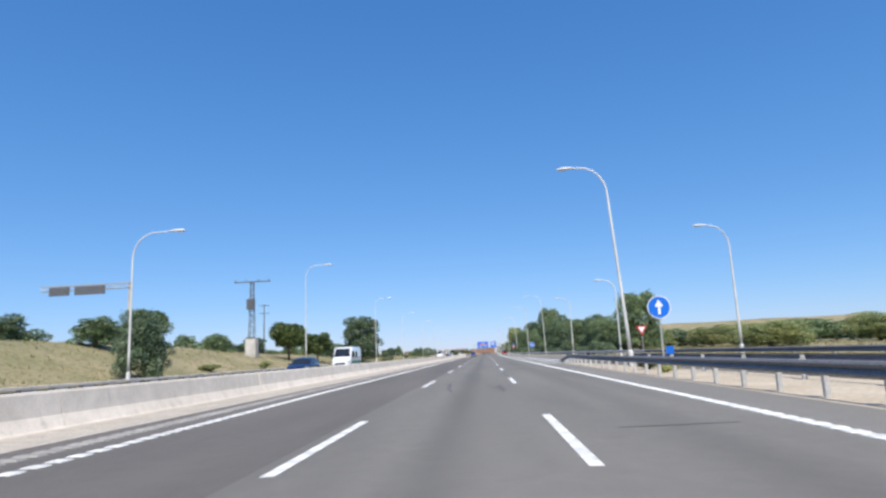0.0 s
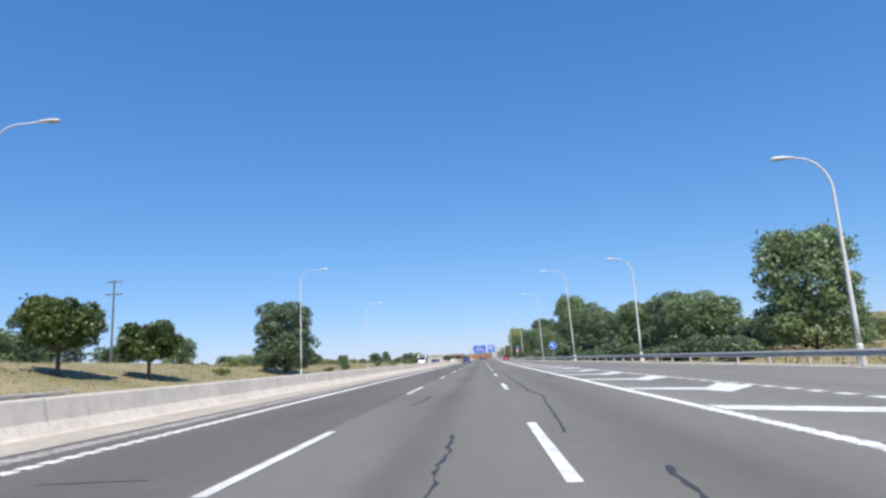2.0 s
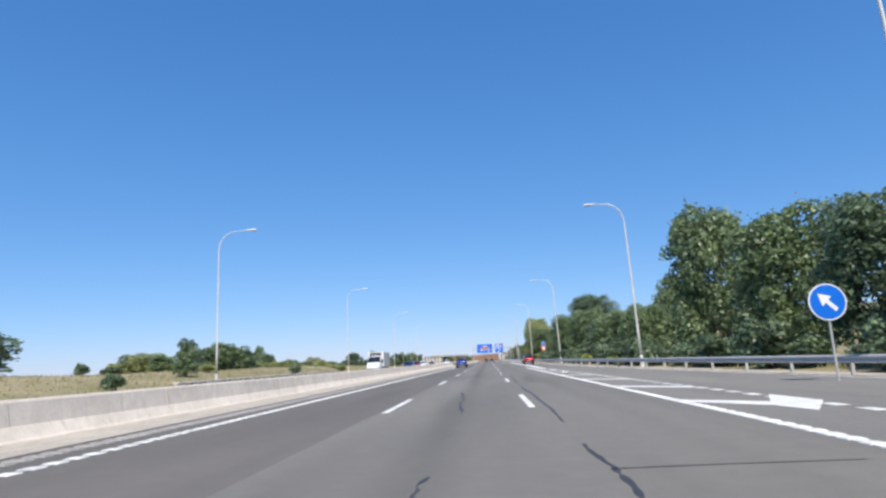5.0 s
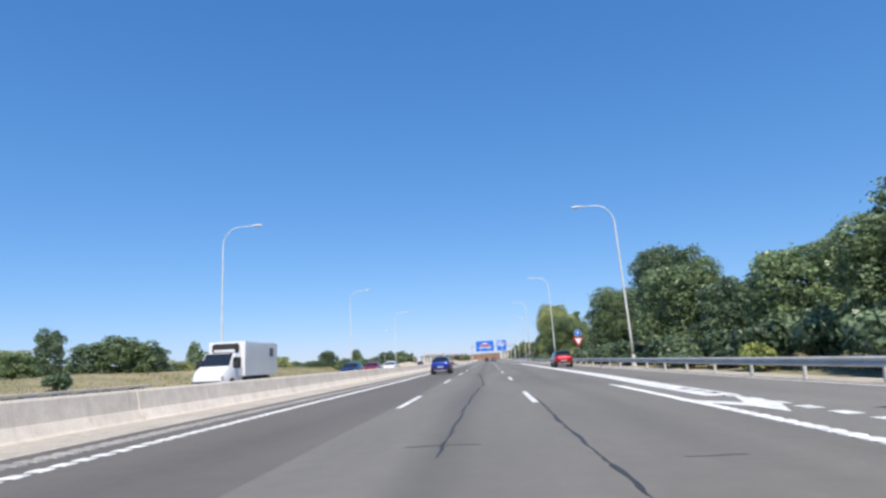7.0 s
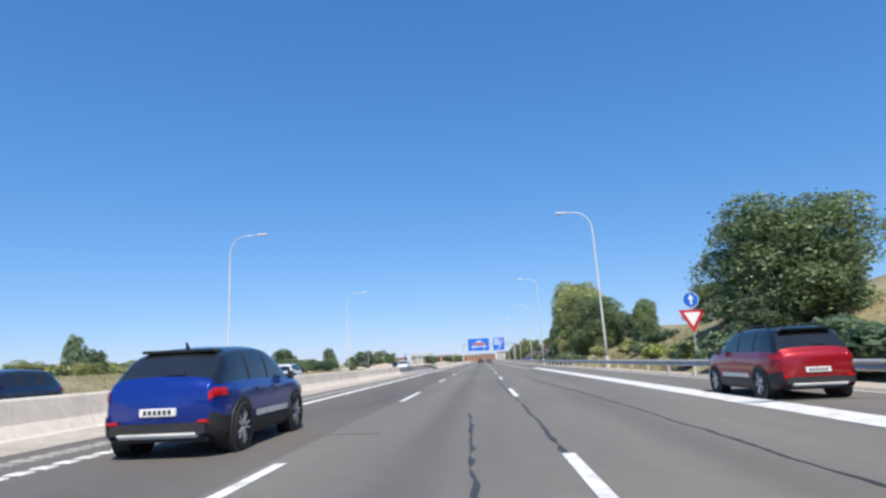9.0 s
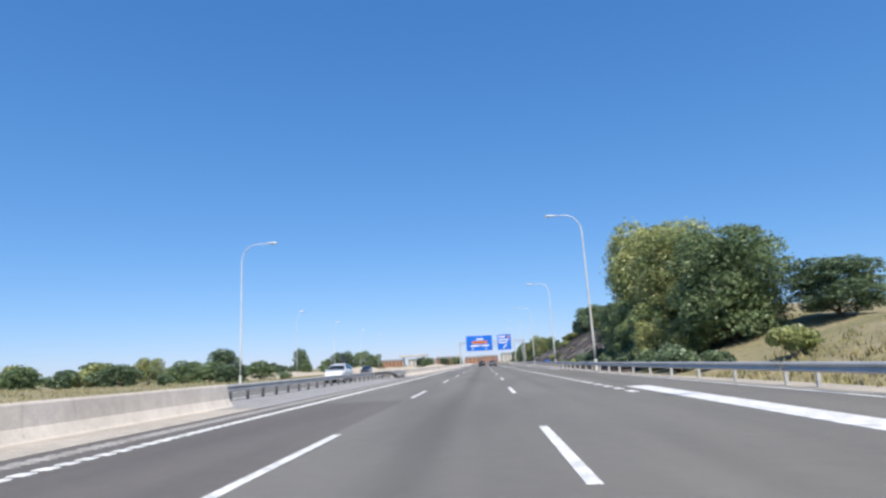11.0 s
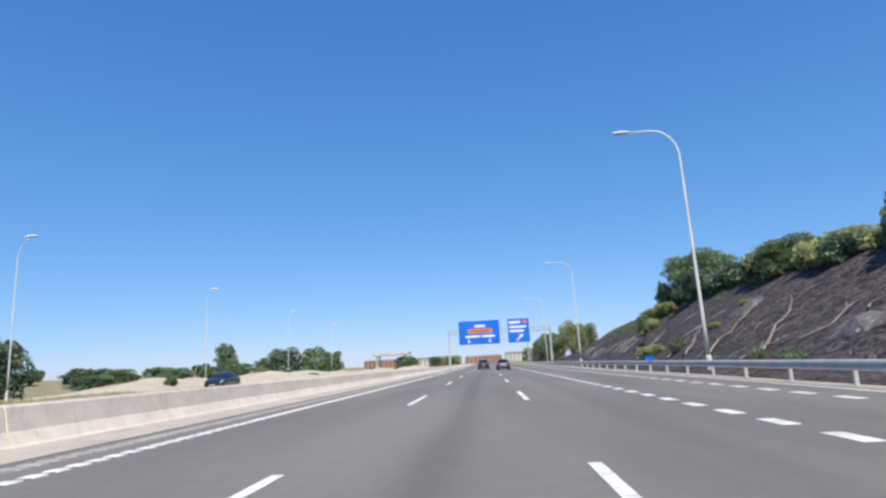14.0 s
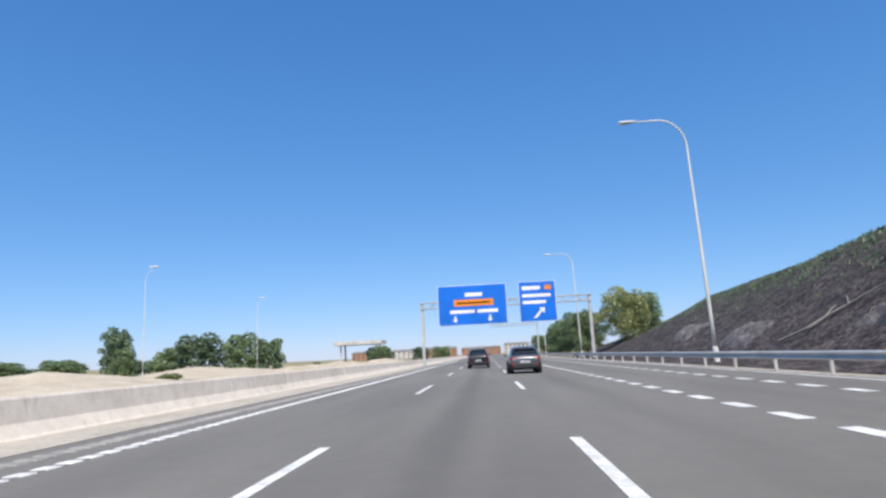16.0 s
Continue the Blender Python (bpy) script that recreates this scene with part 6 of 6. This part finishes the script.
car("blue_suv", "metallic blue compact SUV with a silver rear skid plate", pose(-3.71, 232.45, 0), BLUE, roof=BLACK, silver_skid=True, H=1.57, kind="coupe", wheel_r=0.355)
car("red_suv", "dark red SUV with dark windows in the merging lane", pose(8.08, 238.0, 0), RED, L=4.45, W=1.84, H=1.62, roof=BLACK, rails=True, silver_skid=True)
car("black_suv", "black SUV on the carriageway before the gantry", pose(-0.05, 446.0, 0), BLACK, L=4.4, W=1.85, H=1.62)
car("black_hatchback", "dark grey hatchback among slow traffic under the gantry", pose(2.75, 427.5, 0), GREY, L=4.2, W=1.8, H=1.5, kind="hatch")
car("navy_hatchback", "dark blue hatchback on the oncoming carriageway", pose(-13.9, 50.2, 0, 0, 0, 180), NAVY, L=4.2, W=1.78, H=1.48, kind="hatch")
car("dark_sedan", "dark blue sedan on the oncoming carriageway", pose(-13.9, 244, 0, 0, 0, 180), NAVY, L=4.6, W=1.82, H=1.5, kind="hatch")
car("white_suv", "white SUV with roof rails on the oncoming carriageway", pose(-12.4, 329.7, 0, 0, 0, 180), WHITE, L=4.5, W=1.85, H=1.64, rails=True)
car("black_sedan", "black sedan on the oncoming carriageway", pose(-23.8, 402, 0, 0, 0, 180), BLACK, L=4.5, W=1.8, H=1.46, kind="sedan")


car("white_hatchback", "white hatchback on the oncoming carriageway", pose(-14.2, 272.3, 0, 0, 0, 180), WHITE, L=4.2, W=1.78, H=1.5, kind="hatch")
car("red_hatchback", "red hatchback on the oncoming carriageway", pose(-14.2, 257.5, 0, 0, 0, 180), RED, L=4.1, W=1.76, H=1.48, kind="hatch")


def bicycle(m):
    """A bicycle that looks to +y, its wheels standing at z = 0."""
    e = tagged(empty("bicycle", m), "dark blue bicycle carried upright on the white car's roof", "bicycle")
    for y in (0.0, 1.02):
        bm = bmesh.new()
        tube(bm, [(0, y + 0.33 * math.cos(k * math.pi / 10), 0.34 + 0.33 * math.sin(k * math.pi / 10)) for k in range(21)], 0.022, 6)
        w = part("wheel", bm, TYRE, e)
        bm = bmesh.new()
        for k in range(8):
            a = k * math.pi / 4
            tube(bm, [(0, y, 0.34), (0, y + 0.31 * math.cos(a), 0.34 + 0.31 * math.sin(a))], 0.005, 4)
        part("spokes", bm, RIM, w)
    bm = bmesh.new()
    for a, b in (((0, 0.0, 0.34), (0, 0.42, 0.32)), ((0, 0.0, 0.34), (0, 0.30, 0.80)), ((0, 0.42, 0.32), (0, 0.27, 0.92)), ((0, 0.42, 0.32), (0, 0.86, 0.78)), ((0, 0.30, 0.80), (0, 0.85, 0.84)), ((0, 1.02, 0.34), (0, 0.83, 0.98))):
        tube(bm, [a, b], 0.022, 6)
    part("frame", bm, NAVY, e)
    bm = bmesh.new()
    box(bm, -0.07, 0.07, 0.14, 0.40, 0.92, 0.97, 0.02)
    part("saddle", bm, BLACK_TRIM, e)
    bm = bmesh.new()
    tube(bm, [(-0.28, 0.78, 1.0), (0, 0.84, 0.99), (0.28, 0.78, 1.0)], 0.015, 6)
    part("handlebar", bm, BLACK_TRIM, e)
    return e


bicycle(pose(-12.15, 328.6, 1.62, 0, 0, 180))


def van(m):
    e = tagged(empty("white_van", m), "white high-roof van with a green side band on the oncoming carriageway", "van", group="vehicles")
    L, hw, H = 5.9, 1.0, 2.45
    def ring(y, zb, zt, w):
        return [(-w * 0.94, y, zb), (-w, y, zb + 0.15), (-w, y, zt * 0.6), (-w * 0.93, y, zt - 0.1), (-w * 0.84, y, zt), (w * 0.84, y, zt), (w * 0.93, y, zt - 0.1), (w, y, zt * 0.6), (w, y, zb + 0.15), (w * 0.94, y, zb)]
    bm = bmesh.new()
    loft(bm, [ring(0, 0.3, H - 0.05, hw * 0.97), ring(0.1, 0.25, H, hw), ring(3.9, 0.25, H, hw), ring(4.35, 0.25, H - 0.12, hw), ring(5.0, 0.25, 1.45, hw * 0.98), ring(5.6, 0.28, 1.15, hw * 0.94), ring(5.85, 0.32, 0.95, hw * 0.82)])
    body = part("body", bm, WHITE, e, smooth=True)
    md = body.modifiers.new("edges", "BEVEL")
    md.width, md.segments, md.limit_method, md.angle_limit = 0.04, 2, "ANGLE", radians(30)
    bm = bmesh.new()
    plate(bm, [(-0.84, 0), (0.84, 0), (0.72, 0.98), (-0.72, 0.98)], 0, 0.03)
    w = part("windscreen", bm, CAR_GLASS, e)
    w.matrix_basis = pose(0, 5.03, 1.44, 34.5, 0, 0)
    for side in (-1, 1):
        bm = bmesh.new()
        box(bm, *sorted((side * (hw - 0.05), side * (hw + 0.012))), 3.75, 4.7, 1.35, 1.95, 0.01)
        part("side_window", bm, CAR_GLASS, e)
        bm = bmesh.new()
        box(bm, *sorted((side * (hw - 0.02), side * (hw + 0.008))), 0.1, 4.9, 0.75, 1.0, 0.003)
        part("side_band", bm, GREEN_BAND, e, "green side band")
        bm = bmesh.new()
        box(bm, *sorted((side * (hw - 0.02), side * (hw + 0.01))), 2.2, 2.9, 1.35, 1.95, 0.003)
        part("side_panel", bm, CAR_GLASS, e)
        bm = bmesh.new()
        box(bm, *sorted((side * 0.55, side * 0.88)), 5.62, 5.84, 0.8, 1.02, 0.04)
        part("headlamp", bm, HEADLAMP, e)
        bm = bmesh.new()
        box(bm, *sorted((side * (hw + 0.02), side * (hw + 0.2))), 4.7, 4.8, 1.35, 1.65, 0.03)
        part("mirror", bm, BLACK_TRIM, e)
        for wy in (1.0, 4.95):
            bm = bmesh.new()
            tube(bm, [(side * (hw - 0.2), wy, 0.35), (side * (hw + 0.012), wy, 0.35)], 0.42, 22)
            part("wheel_arch", bm, BLACK_TRIM, e)
            wheel("wheel", e, side * (hw - 0.08), wy, 0.35, 0.23, side)
    bm = bmesh.new()
    box(bm, -0.85, 0.85, 5.7, 5.92, 0.3, 0.62, 0.05)
    part("bumper", bm, BLACK_TRIM, e)
    bm = bmesh.new()
    box(bm, -0.5, 0.5, 5.8, 5.9, 0.68, 0.84, 0.03)
    part("grille", bm, BLACK_TRIM, e)
    for x0, x1 in ((-0.7, -0.05), (0.0, 0.65)):
        bm = bmesh.new()
        tube(bm, [(x0, 5.06, 1.5), (x1, 4.98, 1.62)], 0.015, 5)
        part("wiper", bm, BLACK_TRIM, e)
    return e


van(pose(-14.0, 67.0, 0, 0, 0, 180))


def box_truck(m):
    e = tagged(empty("box_truck", m), "white box lorry with a refrigeration unit on the oncoming carriageway", "truck", group="vehicles")
    bm = bmesh.new()
    box(bm, -1.1, 1.1, 0, 5.6, 0.85, 2.88, 0.04)
    part("cargo_box", bm, WHITE, e, "plain white cargo box")
    bm = bmesh.new()
    box(bm, -0.78, 0.78, 5.6, 5.92, 2.2, 2.76, 0.07)
    unit = part("fridge_unit", bm, BLACK_TRIM, e, "dark refrigeration unit")
    bm = bmesh.new()
    box(bm, -0.62, 0.62, 5.9, 5.935, 2.28, 2.42, 0.01)
    part("fridge_grille", bm, LAMP_SHELL, unit)
    def ring(y, zb, zt, w):
        return [(-w * 0.95, y, zb), (-w, y, zb + 0.2), (-w, y, zt * 0.62), (-w * 0.88, y, zt), (w * 0.88, y, zt), (w, y, zt * 0.62), (w, y, zb + 0.2), (w * 0.95, y, zb)]
    bm = bmesh.new()
    loft(bm, [ring(5.65, 0.35, 2.2, 0.98), ring(6.5, 0.32, 2.2, 0.98), ring(7.25, 0.32, 1.45, 0.97), ring(7.9, 0.35, 1.15, 0.93), ring(8.2, 0.4, 0.9, 0.8)])
    cab = part("cab", bm, WHITE, e, smooth=True)
    md = cab.modifiers.new("edges", "BEVEL")
    md.width, md.segments, md.limit_method, md.angle_limit = 0.04, 2, "ANGLE", radians(30)
    bm = bmesh.new()
    plate(bm, [(-0.85, 0), (0.85, 0), (0.78, 0.95), (-0.78, 0.95)], 0, 0.03)
    w = part("windscreen", bm, CAR_GLASS, e)
    w.matrix_basis = pose(0, 7.24, 1.48, 45, 0, 0)
    bm = bmesh.new()
    box(bm, -0.5, 0.5, 0.2, 7.6, 0.45, 0.82, 0.02)
    part("chassis", bm, BLACK_TRIM, e)
    for side in (-1, 1):
        bm = bmesh.new()
        box(bm, *sorted((side * 0.9, side * 0.995)), 5.95, 6.85, 1.35, 1.95, 0.01)
        part("side_window", bm, CAR_GLASS, e)
        bm = bmesh.new()
        box(bm, *sorted((side * 0.5, side * 0.88)), 7.95, 8.17, 0.72, 0.95, 0.04)
        part("headlamp", bm, HEADLAMP, e)
        bm = bmesh.new()
        box(bm, *sorted((side * 1.02, side * 1.25)), 6.8, 6.9, 1.4, 1.8, 0.03)
        part("mirror", bm, BLACK_TRIM, e)
        bm = bmesh.new()
        box(bm, *sorted((side * 1.09, side * 1.112)), 0.8, 1.5, 2.0, 2.55, 0.004)
        part("side_logo", bm, SIGN_BACK, e, "dark oval emblem shape")
        for wy in (1.4, 7.1):
            bm = bmesh.new()
            tube(bm, [(side * 0.7, wy, 0.38), (side * 0.985, wy, 0.38)], 0.44, 22)
            part("wheel_arch", bm, BLACK_TRIM, e)
            wheel("wheel", e, side * 0.9, wy, 0.38, 0.24, side)
    bm = bmesh.new()
    box(bm, -0.82, 0.82, 8.0, 8.26, 0.35, 0.68, 0.05)
    part("bumper", bm, BLACK_TRIM, e)
    return e


box_truck(pose(-14.65, 217.2, 0, 0, 0, 180))
